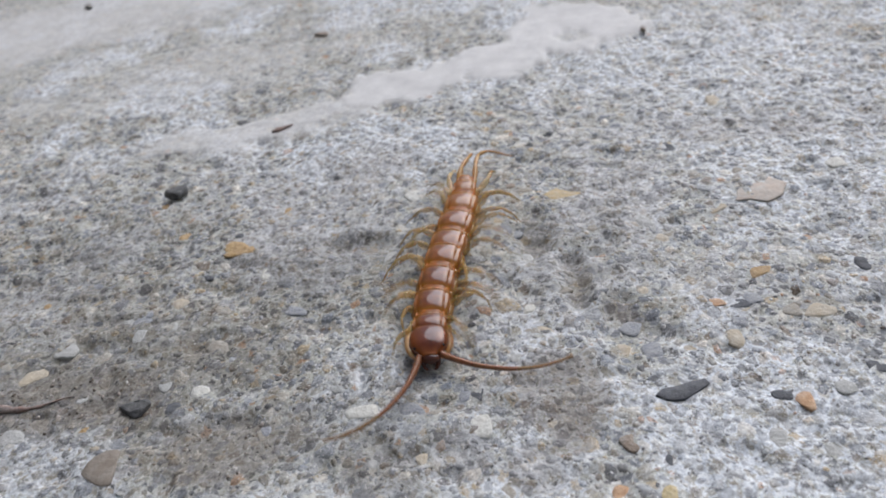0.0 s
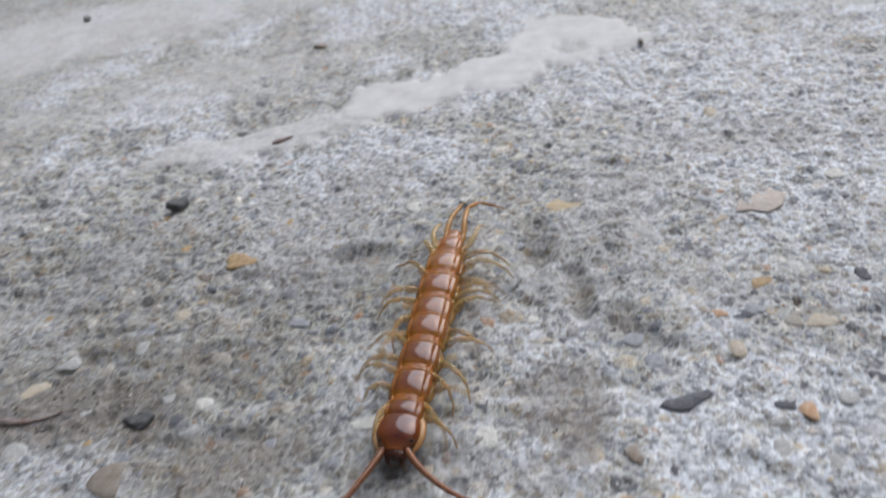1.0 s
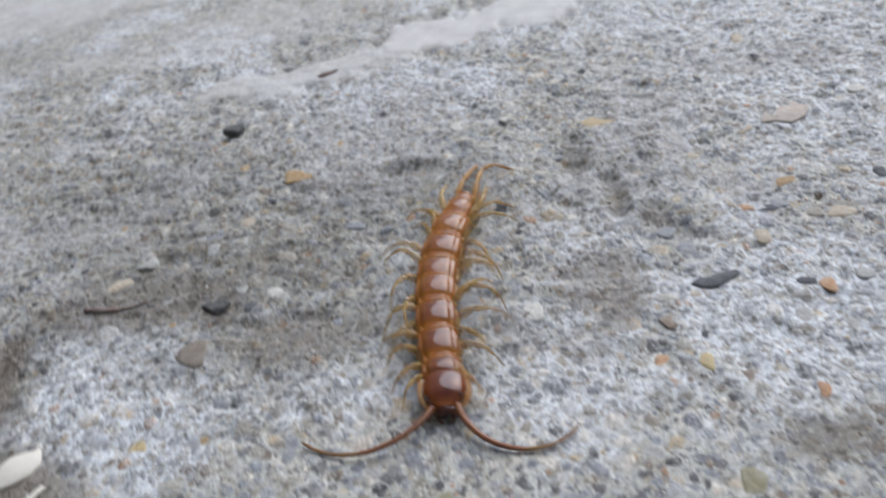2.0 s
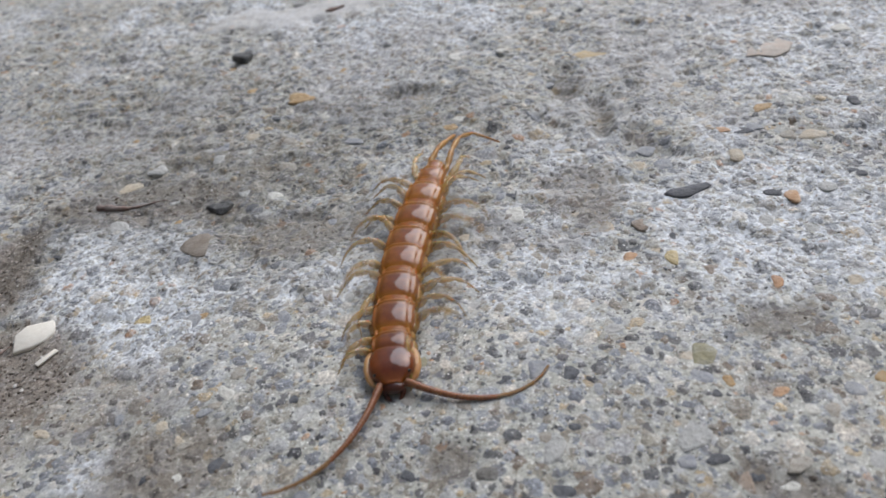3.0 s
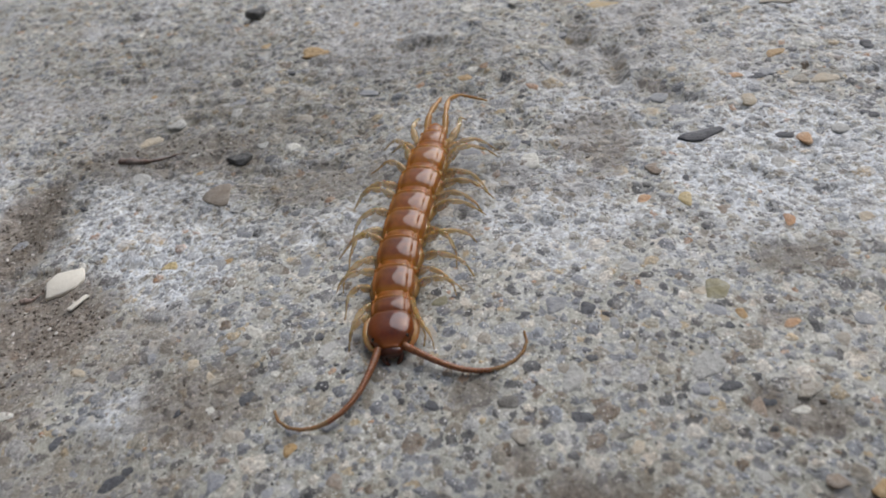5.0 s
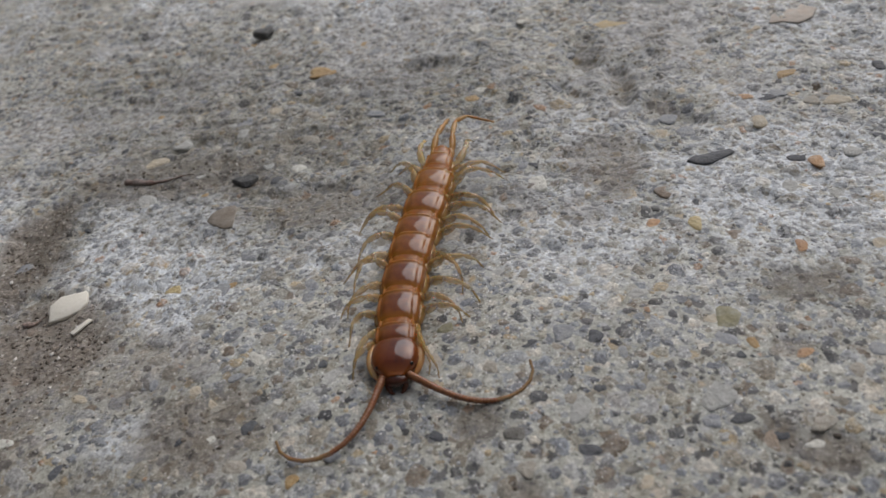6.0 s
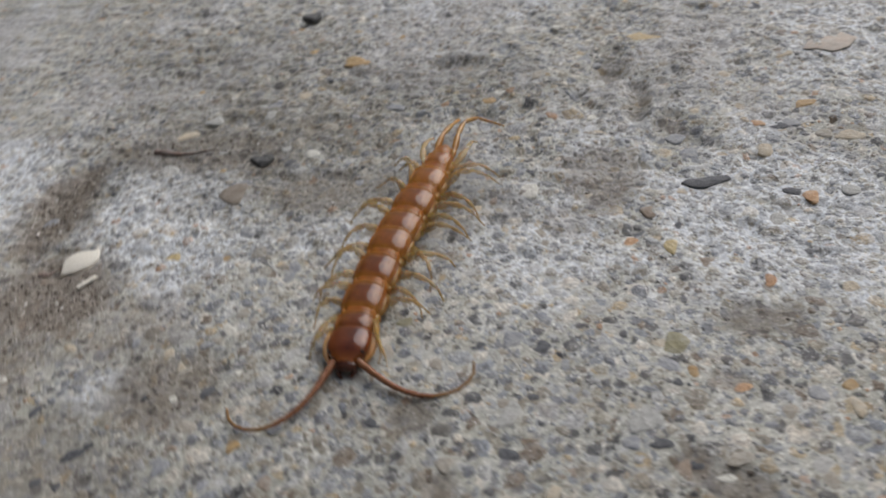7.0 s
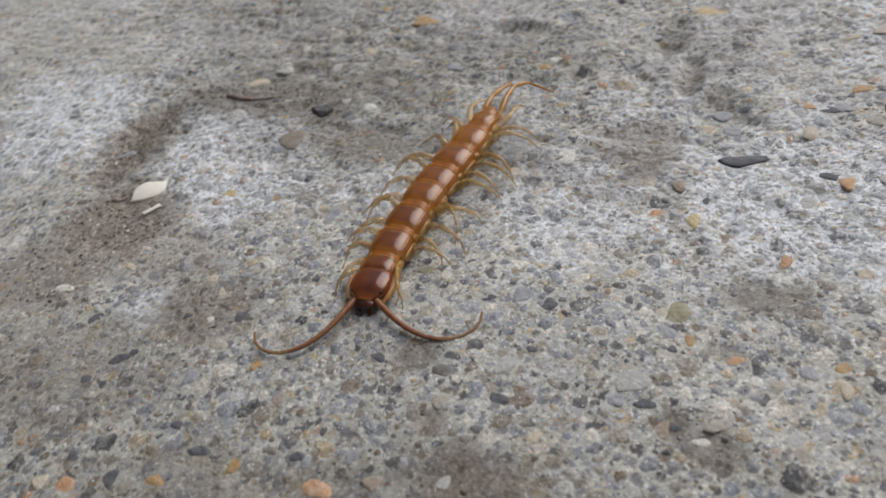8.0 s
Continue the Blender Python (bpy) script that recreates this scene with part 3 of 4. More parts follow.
def build_twig(points, radius, label):
    pts, rad = dense(points, [radius, radius * 1.4, radius * 0.6, radius * 0.25, radius * 0.15], 16)
    rad = [q * (1 + 0.25 * math.sin(i * 2.3)) for i, q in enumerate(rad)]
    bm = tube(bmesh.new(), [Vector(p) * MM for p in pts], [q * MM for q in rad], 8)
    ob = part("twig", bm, WOOD)
    return tagged(ob, label, "twig")


def on_slab(x, y, over):
    return (x, y, float(relief(x, y)) + over)


build_twig([on_slab(-37.7, 47.0, 0.05), on_slab(-36.3, 46.9, 0.08), on_slab(-34.4, 47.0, 0.08), on_slab(-32.6, 47.6, 0.1), on_slab(-31.0, 48.1, 0.05)], 0.27,
           "short dark brown twig with a thick broken end")
build_twig([on_slab(-38.9, 27.5, 0.1), on_slab(-38.5, 27.7, 0.12), on_slab(-38.1, 27.9, 0.12), on_slab(-37.8, 28.2, 0.15), on_slab(-37.3, 28.5, 0.1)], 0.2,
           "reddish brown twig end under the wood chip")


# ---- the centipede ----
BODY = 26.4      # head to tail, mm
AXIS = 1.35      # height of the body's axis over the slab, mm
# seconds, head front x and y in mm
HEAD_AT = [
    (0.0, -1.1, 47.6), (0.2, 0.5, 46.4), (0.4, 0.1, 45.2), (0.6, -3.6, 42.6), (0.8, -3.2, 40.8), (1.0, -3.9, 39.5),
    (1.2, -5.7, 37.8), (1.4, -6.4, 36.1), (1.6, -4.5, 33.5), (1.8, -3.2, 32.3), (2.0, -4.3, 30.7), (2.2, -6.3, 29.0),
    (2.5, -6.0, 26.2), (2.8, -5.0, 23.2), (3.05, -6.2, 20.9), (3.3, -7.05, 19.3), (3.7, -7.25, 19.1), (4.1, -7.4, 18.9), (8.0, -7.4, 18.9),
]
# seconds, the way the body runs back from the head, in degrees, at its front, its thirds and its end
BODY_BEND = [
    (0.0, 94, 82, 78, 88), (0.2, 93, 91, 85, 78), (0.4, 95, 90, 84, 73), (0.6, 81, 76, 84, 72), (0.8, 80, 82, 80, 84),
    (1.0, 81, 80, 81, 75), (1.2, 75, 79, 77, 79), (1.4, 78, 80, 77, 68), (1.6, 91, 91, 79, 68), (1.8, 97, 96, 82, 67),
    (2.0, 93, 94, 82, 71), (2.2, 77, 88, 86, 78), (2.5, 82, 86, 90, 80), (2.8, 97, 88, 82, 80), (3.3, 98, 91, 83, 82),
    (3.7, 94, 90, 83, 87), (4.1, 96, 88, 82, 87), (8.0, 96, 88, 82, 87),
]
# seconds, the way an antenna points, in degrees, at its base, middle and tip
ANTENNA_WEST = [
    (0.0, -99, -133, -170), (0.2, -89, -109, -139), (0.4, -141, -143, -145), (0.6, -160, -155, -146), (0.8, -113, -124, -134),
    (1.0, -119, -129, -138), (1.2, -140, -140, -140), (1.4, -147, -150, -153), (1.6, -96, -97, -98), (1.8, -99, -121, -143),
    (2.0, -123, -169, -222), (2.2, -106, -118, -131), (2.7, -120, -140, -170), (3.3, -86, -114, -170), (3.5, -90, -120, -196), (3.7, -103, -139, -232),
    (4.1, -103, -137, -255), (8.0, -104, -136, -252),
]
ANTENNA_EAST = [
    (0.0, -34, -5, 26), (0.2, -33, -16, -1), (0.4, -46, -36, -26), (0.6, -75, -91, -105), (0.8, -47, -46, -45),
    (1.0, -64, -32, -3), (1.2, -38, -26, -16), (1.4, -66, -70, -74), (1.6, -24, -9, 7), (1.8, -25, -12, 0),
    (2.0, -78, -15, 55), (2.2, -59, -15, 26), (2.7, -40, -5, 40), (3.3, -20, 8, 90), (3.7, -26, 2, 100), (4.1, -31, -2, 108), (8.0, -32, -2, 112),
]
FEELER_LENGTH, FEELER_LINKS = 10.7, 12
#            length of each plate over the body's length, half width and half height in mm
PLATES = [
    (0.052, 1.36, 0.80), (0.034, 1.38, 0.84), (0.086, 1.46, 0.90), (0.036, 1.45, 0.90), (0.086, 1.50, 0.94), (0.040, 1.50, 0.94),
    (0.086, 1.56, 0.96), (0.086, 1.60, 0.98), (0.040, 1.58, 0.96), (0.086, 1.60, 0.97), (0.042, 1.54, 0.94), (0.082, 1.50, 0.92),
    (0.042, 1.36, 0.86), (0.062, 1.12, 0.74), (0.046, 0.76, 0.56),
]
HEAD_PART = 0.104


def table(rows, t):
    """Rows read at a time, along smooth curves."""
    a = np.array(rows, float)
    ts, out = a[:, 0], []
    i = int(np.clip(np.searchsorted(ts, t) - 1, 0, len(ts) - 2))
    h = ts[i + 1] - ts[i]
    u = (t - ts[i]) / h
    for col in a[:, 1:].T:
        def slope(j):
            if j <= 0 or j >= len(ts) - 1:
                return 0.0
            l, r = (col[j] - col[j - 1]) / (ts[j] - ts[j - 1]), (col[j + 1] - col[j]) / (ts[j + 1] - ts[j])
            return 0.0 if l * r <= 0 else 2 * l * r / (l + r)
        m0, m1 = slope(i), slope(i + 1)
        out.append((2 * u**3 - 3 * u**2 + 1) * col[i] + (u**3 - 2 * u**2 + u) * h * m0 + (3 * u**2 - 2 * u**3) * col[i + 1] + (u**3 - u**2) * h * m1)
    return out


def body_curve(t):
    """The body's axis at a time: functions of the distance from the head's front."""
    x0, y0 = table(HEAD_AT, t)
    bend = np.radians(table(BODY_BEND, t))
    s = np.linspace(0, BODY, 120)
    a = np.polyval(np.polyfit(np.linspace(0, BODY, 4), bend, 3), s)
    ds = s[1] - s[0]
    x = x0 + np.r_[0, np.cumsum((np.cos(a[1:]) + np.cos(a[:-1])) / 2 * ds)]
    y = y0 + np.r_[0, np.cumsum((np.sin(a[1:]) + np.sin(a[:-1])) / 2 * ds)]
    return s, x, y, a


def spot(curve, at):
    s, x, y, a = curve
    return pose(np.interp(at, s, x) * MM, np.interp(at, s, y) * MM, AXIS * MM, 0, 0, math.degrees(np.interp(at, s, a)) + 90)


def antenna_poses(t, curve, rows, side):
    """World poses of one antenna's links; they rise from the brow and come down to the slab."""
    base = spot(curve, 0.0) @ Vector((side * 0.85 * MM, -0.25 * MM, -0.15 * MM))
    a = np.radians(table(rows, t))
    quad = np.polyfit([0, 0.5, 1], a, 2)
    step = FEELER_LENGTH / FEELER_LINKS
    p, out = base.copy(), []
    for i in range(FEELER_LINKS):
        f = (i + 0.5) / FEELER_LINKS
        ang = np.polyval(quad, f)
        z0, z1 = (1.2 * (1 - g) ** 2 * (1 + g) + 0.55 * g for g in (i / FEELER_LINKS, (i + 1) / FEELER_LINKS))
        pitch = math.degrees(math.asin(max(-0.9, min(0.9, (z1 - z0) / step))))
        flat = math.cos(radians(pitch)) * step * MM
        out.append(pose(p.x, p.y, z0 * MM, pitch, 0, math.degrees(ang) - 90))
        p = p + Vector((math.cos(ang) * flat, math.sin(ang) * flat, 0))
    return out


def plate_mesh(length, w, h, last=False):
    """One ring of the body: a domed back plate over softer sides, its hind rim lifted and thickened."""
    bm = bmesh.new()
    n = 56
    loops = []
    half = length / 2
    for y, k, lift in ((half + 0.16, 0.78, -0.20), (half + 0.02, 0.90, -0.09), (half * 0.62, 0.965, 0.0), (half * 0.2, 1.0, 0.05), (-half * 0.3, 1.0, 0.06),
                       (-half * 0.75, 0.98, 0.03), (-half + 0.08, 0.965, 0.01), (-half + 0.01, 1.0, 0.06), (-half - 0.11, 0.99, 0.05), (-half - 0.17, 0.92, -0.02)):
        loop = []
        for i in range(n):
            a = 2 * math.pi * i / n
            c, s = math.cos(a), math.sin(a)
            x = w * k * math.copysign(abs(c) ** 0.8, c)
            z = (h * k * abs(s) ** 0.85 if s > 0 else -0.62 * h * k * abs(s) ** 0.7) + (lift if s > 0 else 0)
            if s > 0:
                z += 0.07 * math.exp(-((abs(x) / w - 0.90) / 0.06) ** 2) - 0.10 * math.exp(-((abs(x) / w - 0.76) / 0.08) ** 2)
            bow = 0.16 * (1 - (x / w) ** 2) if y < -half * 0.5 and s > 0 else 0
            loop.append(Vector((x, y - bow + 0.08, z)) * MM)
        loops.append(loop)
    rings(bm, loops)
    bmesh.ops.recalc_face_normals(bm, faces=bm.faces)
    return bm


def leg_mesh(side, kind, luck):
    """A jointed leg from its hip: it arches out and over and comes down on a fine claw."""
    if kind == "walking":
        pts = [(0, 0, 0), (0.45, 0.0, 0.20), (1.45, 0.04, 0.85), (2.65, 0.22, 0.62), (3.45, 0.60, -0.05), (3.95, 1.10, -0.80)]
        rad = [0.44, 0.42, 0.31, 0.20, 0.11, 0.03]
    elif kind == "dragging":
        pts = [(0, 0, 0), (0.5, -0.5, 0.3), (0.95, -2.0, 0.75), (0.95, -3.6, 0.5), (0.8, -4.8, 0.0), (1.2, -5.6, -0.75)]
        rad = [0.36, 0.36, 0.28, 0.21, 0.13, 0.04]
    else:
        pts = [(0, 0, 0), (0.15, -1.0, 0.3), (0.0, -3.0, 0.8), (-0.45, -5.2, 0.6), (-0.6, -6.8, 0.2), (-0.2, -7.8, -0.75)]
        if side < 0:
            pts = [(0, 0, 0), (0.2, -1.0, 0.3), (0.1, -3.0, 0.85), (0.1, -5.4, 0.7), (1.0, -7.0, 0.3), (3.6, -7.2, -0.7)]
        rad = [0.30, 0.34, 0.30, 0.25, 0.19, 0.07]
    if kind == "walking":
        curl, knee = luck.choice((0.0, 0.7, -1.0, -0.3)) + luck.uniform(-0.3, 0.3), luck.uniform(-0.28, 0.28)
        pts = [(a + luck.uniform(-0.12, 0.12) * (i > 1), b + curl * (i / 5) ** 2 + knee * (i in (2, 3)), c + luck.uniform(-0.12, 0.16) * (0 < i < 5)) for i, (a, b, c) in enumerate(pts)]
    p, q = dense(pts, rad, 36)
    k, f = np.linspace(0, 1, 6), np.linspace(0, 1, 36)
    straight = np.stack([np.interp(f, k, np.array(pts)[:, c]) for c in range(3)], 1)
    p = [tuple(0.2 * u[c] + 0.8 * float(m[c]) for c in range(3)) for u, m in zip(p, straight)]
    q = [w * (0.62 if i in (7, 14, 21, 28) else 0.84 if i in (6, 8, 13, 15, 20, 22, 27, 29) else 1.0) for i, w in enumerate(q)]
    return tube(bmesh.new(), [Vector((side * a, b, c)) * MM for a, b, c in p], [w * MM for w in q], 10)


def link_mesh(i):
    """A length of antenna: a row of small beads."""
    step = FEELER_LENGTH / FEELER_LINKS
    beads = 4
    pts, rad = [], []
    for b in range(beads * 4 + 1):
        f = b / (beads * 4)
        thick = 0.31 - 0.21 * ((i + f) / FEELER_LINKS) ** 0.8
        pts.append(Vector((0, f * step * 1.06, 0)) * MM)
        rad.append(thick * (0.84 + 0.16 * abs(math.sin(math.pi * beads * f))) * MM)
    return tube(bmesh.new(), pts, rad, 8)


def head_mesh():
    bm = bmesh.new()
    n = 32
    loops = []
    long, w, h = 3.2, 1.62, 0.86
    for f in (0.0, 0.015, 0.06, 0.13, 0.25, 0.42, 0.6, 0.75, 0.87, 0.94, 0.985, 1.0):
        k = (1 - abs(1.9 * f - 0.9) ** 3.0) ** 0.46 if 0 < f < 1 else 0.45
        k = max(k, 0.45)
        front = smooth(0.6, 1.0, f)
        loop = []
        for i in range(n):
            a = 2 * math.pi * i / n
            c, s = math.cos(a), math.sin(a)
            x = w * k * math.copysign(abs(c) ** 0.85, c) * (1 - 0.22 * front)
            z = h * (0.35 + 0.65 * k) * math.copysign(abs(s) ** 0.8, s) * (0.95 if s > 0 else 0.75) - 0.30 * front * max(s, 0)
            loop.append(Vector((x, -long + long * f, z)) * MM)
        loops.append(loop)
    rings(bm, loops)
    bmesh.ops.recalc_face_normals(bm, faces=bm.faces)
    return bm


def build_centipede():
    root = tagged(new("centipede"), "glossy chestnut-brown stone centipede with amber legs on concrete", "centipede")
    head = part("head", head_mesh(), HEAD, root, "dark red-brown rounded head shield")
    for side in (1, -1):
        pts, rad = dense([(side * 1.15, -3.2, -0.25), (side * 1.58, -2.6, -0.12), (side * 1.69, -1.6, -0.15), (side * 1.48, -0.7, -0.30), (side * 0.85, -0.1, -0.5)],
                         [0.26, 0.32, 0.30, 0.22, 0.05], 18)
        part("poison_claw", tube(bmesh.new(), [Vector(p) * MM for p in pts], [q * MM for q in rad], 10), CLAW, head, "pale amber curved poison claw")
        eye = bmesh.new()
        bmesh.ops.create_icosphere(eye, subdivisions=2, radius=0.17 * MM, matrix=Matrix.Translation((side * 1.12 * MM, -0.75 * MM, 0.28 * MM)))
        part("eye", eye, EYE, head, "small black eye cluster")
        if side > 0:
            brow = bmesh.new()
            bmesh.ops.create_icosphere(brow, subdivisions=3, radius=1.0)
            bmesh.ops.transform(brow, verts=brow.verts, matrix=Matrix.Translation((0, -0.02 * MM, -0.30 * MM)) @ Matrix.Diagonal((0.82 * MM, 0.5 * MM, 0.42 * MM, 1)))
            part("upper_lip", brow, EYE_BROWN, head, "dark brown upper lip")
        palp, rad = dense([(side * 0.45, -0.35, -0.45), (side * 0.6, 0.1, -0.6), (side * 0.45, 0.45, -0.85), (side * 0.2, 0.5, -1.0)], [0.2, 0.2, 0.15, 0.06], 10)
        part("palp", tube(bmesh.new(), [Vector(p) * MM for p in palp], [q * MM for q in rad], 8), EYE_BROWN, head)
    luck = random.Random(31)
    at, segments, legs = HEAD_PART * BODY, [], []
    for i, (share, w, h) in enumerate(PLATES):
        short = share < 0.05 and i not in (0, 14)
        w, h = w * (0.95 if short else 1.08), h - (0.17 if short else 0.0)
        length = share * BODY
        seg = part("body_plate", plate_mesh(length, w, h), BAND if short else BACK if i < 5 else REAR if i < 10 else TAIL, root)
        segments.append((seg, at + length / 2))
        if i < 14:
            for s in (1, -1):
                side = bmesh.new()
                bmesh.ops.create_icosphere(side, subdivisions=2, radius=1.0)
                bmesh.ops.transform(side, verts=side.verts, matrix=Matrix.Translation((s * w * 0.90 * MM, 0, -0.34 * MM)) @ Matrix.Diagonal((0.46 * MM, (length * 0.5 + 0.12) * MM, 0.42 * MM, 1)))
                part("flank", side, FLANK, seg)
        at += length
        for s in (1, -1):
            kind = "trailing" if i == 14 else "dragging" if i == 13 else "walking"
            leg = part("leg", leg_mesh(s, kind, luck), TRAIL if i == 14 else LEG, seg)
            size = 1.0 if i == 14 else luck.uniform(0.94, 1.08) * (0.74 + 0.20 * min(1, i / 6) + 0.08 * max(0, i - 10) / 4)
            leg.scale = (size * (1.0 if i == 14 else 1.22 if s < 0 else 1.05), size, 1.0 if i == 14 else 0.98)
            rest = 0 if i == 14 else luck.uniform(-6, 14) if i == 13 else float(np.interp(i, [0, 3, 7, 10, 13], [34, 18, 4, -8, -62] if s < 0 else [34, 16, 2, -25, -72])) + luck.uniform(-30, 30)
            legs.append((leg, i, s, (s * w * 0.86, 0.0, -0.42), rest))
    tail = part("tail_plate", plate_mesh(1.1, 0.52, 0.42), TAIL, root, "small amber end plate")
    segments.append((tail, at + 0.1))
    feelers = {}
    for side in (1, -1):
        feelers[side] = [part("antenna_link", link_mesh(i), FEELER if i < 7 else FEELER_TIP, root) for i in range(FEELER_LINKS)]
    return root, head, segments, legs, feelers


centipede, head, segments, legs, feelers = build_centipede()

# ---- pebbles set in the slab ----
stone(-25.7, 40.4, 3.4, 4.5, "fawn", 0.26)
stone(20.0, 8.3, 1.6, 1.7, "ochre")
stone(19.3, 6.2, 1.4, 1.3, "slate")
stone(11.3, 6.3, 1.8, 1.1, "cream")
stone(13.5, 6.0, 1.2, 1.0, "white")
stone(12.5, 6.0, 0.9, 1.0, "dark")
stone(20.1, 19.0, 0.9, 1.4, "white", 0.3)
stone(14.5, 34.3, 1.4, 2.3, "yellow")
stone(11.4, 34.8, 1.6, 2.2, "orange")
stone(21.4, 30.7, 1.1, 1.7, "orange")
stone(13.6, 15.5, 1.7, 1.1, "slate")
stone(11.9, 15.3, 1.2, 1.5, "blue")
stone(23.2, 20.5, 1.4, 1.8, "blue")
stone(14.9, 14.2, 1.3, 2.2, "brown")
stone(4.2, 16.4, 1.8, 3.4, "pale")
stone(0.2, 14.7, 1.5, 1.4, "dark")
stone(6.8, 12.1, 1.4, 0.6, "dark")
stone(-5.8, 5.8, 1.0, 1.1, "blue")
stone(-17.5, 9.9, 1.5, 1.6, "blue")
stone(-29.6, 13.4, 1.1, 2.2, "slate")
stone(-24.4, 10.2, 2.2, 1.3, "slate")
stone(-25.5, 7.9, 0.9, 1.0, "slate")
stone(-20.2, 8.1, 0.9, 0.6, "dark")
stone(-35.3, 19.5, 1.1, 1.2, "dark")
stone(-15.5, 18.2, 0.7, 0.8, "white")
stone(-21.7, 19.6, 1.0, 1.5, "cream")
stone(-27.1, 30.4, 1.5, 2.0, "yellow")
stone(-30.5, 19.6, 1.6, 1.1, "cream")
stone(-21.5, 67.9, 3.5, 2.9, "ochre")
stone(-13.3, 12.2, 1.0, 1.4, "ochre")
stone(-17.5, 11.5, 1.0, 0.7, "brown")
stone(18.7, 20.6, 1.4, 1.0, "orange", 0.18)
stone(-15.4, 29.7, 1.7, 1.5, "blue")
stone(14.6, 23.7, 2.2, 2.7, "olive")
stone(25.5, 52.9, 1.8, 2.3, "blue")
stone(30.0, 50.5, 3.0, 2.4, "cream")
stone(25.7, 41.7, 1.6, 2.4, "orange")
stone(24.3, 42.2, 1.6, 1.5, "slate")
stone(15.2, 51.3, 2.7, 2.4, "blue")
stone(16.3, 48.0, 1.8, 2.7, "blue")
stone(22.9, 48.5, 2.0, 2.3, "cream")
stone(28.9, 42.4, 1.8, 2.1, "pale")
stone(-1.5, 39.0, 1.7, 1.6, "cream")
stone(9.0, 26.8, 1.6, 1.4, "pale")
stone(0.9, 12.3, 1.4, 1.5, "tan")
stone(-42.2, 34.6, 2.3, 3.8, "blue", 0.0)
stone(-34.4, 43.9, 2.1, 2.8, "pale")
stone(-20.2, 47.7, 1.6, 2.0, "white")
stone(-34.2, 54.1, 2.5, 3.2, "pale")
stone(27.0, 55.8, 2.8, 1.4, "ochre")
stone(35.5, 55.7, 1.6, 2.5, "slate")
stone(28.0, 51.0, 1.9, 1.9, "tan")
stone(22.5, 52.5, 1.5, 1.6, "orange")
stone(-36.2, 51.0, 2.9, 2.4, "cream")
stone(-19.9, 52.8, 3.2, 1.8, "tan")
stone(19.1, 64.9, 2.7, 3.5, "pale")
stone(32.5, 89.3, 2.7, 5.0, "cream")
stone(-6.4, 43.7, 2.8, 2.0, "white")
stone(-13.8, 56.9, 2.7, 2.0, "blue")
stone(-21.0, 66.9, 3.5, 1.9, "ochre")
stone(39.8, 72.1, 2.1, 2.8, "white")
stone(-2.5, 43.4, 2.2, 2.3, "blue")
stone(7.4, 54.3, 2.1, 1.2, "white")
stone(2.8, 76.8, 2.9, 2.7, "pale")
stone(-3.4, 73.9, 2.3, 2.8, "white")
stone(-13.4, 4.8, 1.9, 1.1, "slate")
stone(-18.0, 1.4, 1.2, 1.9, "slate")
stone(-6.6, 6.0, 1.1, 1.0, "slate")
stone(-15.1, 2.1, 1.4, 1.1, "ochre")
stone(-20.7, 0.1, 1.4, 1.9, "orange")
stone(-4.2, 4.3, 2.2, 1.8, "orange")
stone(-1.0, 5.6, 1.7, 1.3, "brown")
stone(25.3, 19.6, 1.2, 2.4, "cream")
stone(3.6, 22.8, 2.0, 1.9, "blue")
stone(5.7, 22.4, 1.4, 1.5, "slate")
stone(12.6, 17.3, 2.2, 3.8, "pale")
stone(-16.1, 6.1, 1.0, 0.9, "slate")
stone(2.5, 41.4, 2.5, 2.8, "white")


def scatter_pebbles():
    """Nameless pebbles between the others, near where the centipede walks."""
    kinds = ["blue"] * 5 + ["pale"] * 4 + ["tan"] * 4 + ["slate"] * 2 + ["cream"] * 2 + ["brown"] + ["white"] * 2 + ["ochre"]
    r = random.Random(21)
    for _ in range(150):
        x, y = r.uniform(-40, 34), r.uniform(0, 80)
        size = r.uniform(0.8, 1.5) * (1 + 0.006 * y)
        stone(x, y, size * r.uniform(0.9, 1.5), size, r.choice(kinds), r.uniform(-0.02, 0.07) if y < 32 else r.uniform(-0.02, 0.06), r.uniform(0, 180))
    for _ in range(60):
        x, y = r.uniform(-30, 26), r.uniform(-1, 26)
        size = r.uniform(0.7, 1.5)
        stone(x, y, size * r.uniform(0.9, 1.5), size, r.choice(kinds + ["olive", "brown", "tan", "dark", "slate"]), r.uniform(0.0, 0.08), r.uniform(0, 180))


scatter_pebbles()


def scatter_aggregate():
    """Places and radii of the smaller stones, largest first, none over another."""
    r = random.Random(5)
    cell, taken = 2.4, {}

    def put(x, y, q):
        taken.setdefault((int(x // cell), int(y // cell)), []).append((x, y, q))

    def free(x, y, q):
        i, j = int(x // cell), int(y // cell)
        for a in (i - 1, i, i + 1):
            for b in (j - 1, j, j + 1):
                for u, w, p in taken.get((a, b), ()):
                    if (u - x) ** 2 + (w - y) ** 2 < (0.84 * (p + q)) ** 2:
                        return False
        return True

    for x, y, q in SET_STONES:
        put(x, y, min(q, cell / 2))
    out = []
    for tries, least, most, far in ((1500, 0.60, 1.05, 118), (8000, 0.36, 0.60, 104), (20000, 0.16, 0.36, 84)):
        for _ in range(tries):
            y = r.uniform(-3, far)
            half = 26 + 0.42 * max(y, 0)
            x, q = r.uniform(-half - 6, half), least * (most / least) ** (r.random() ** 1.7)
            if free(x, y, q):
                put(x, y, q)
                out.append((x, y, q))
    return np.array(out)


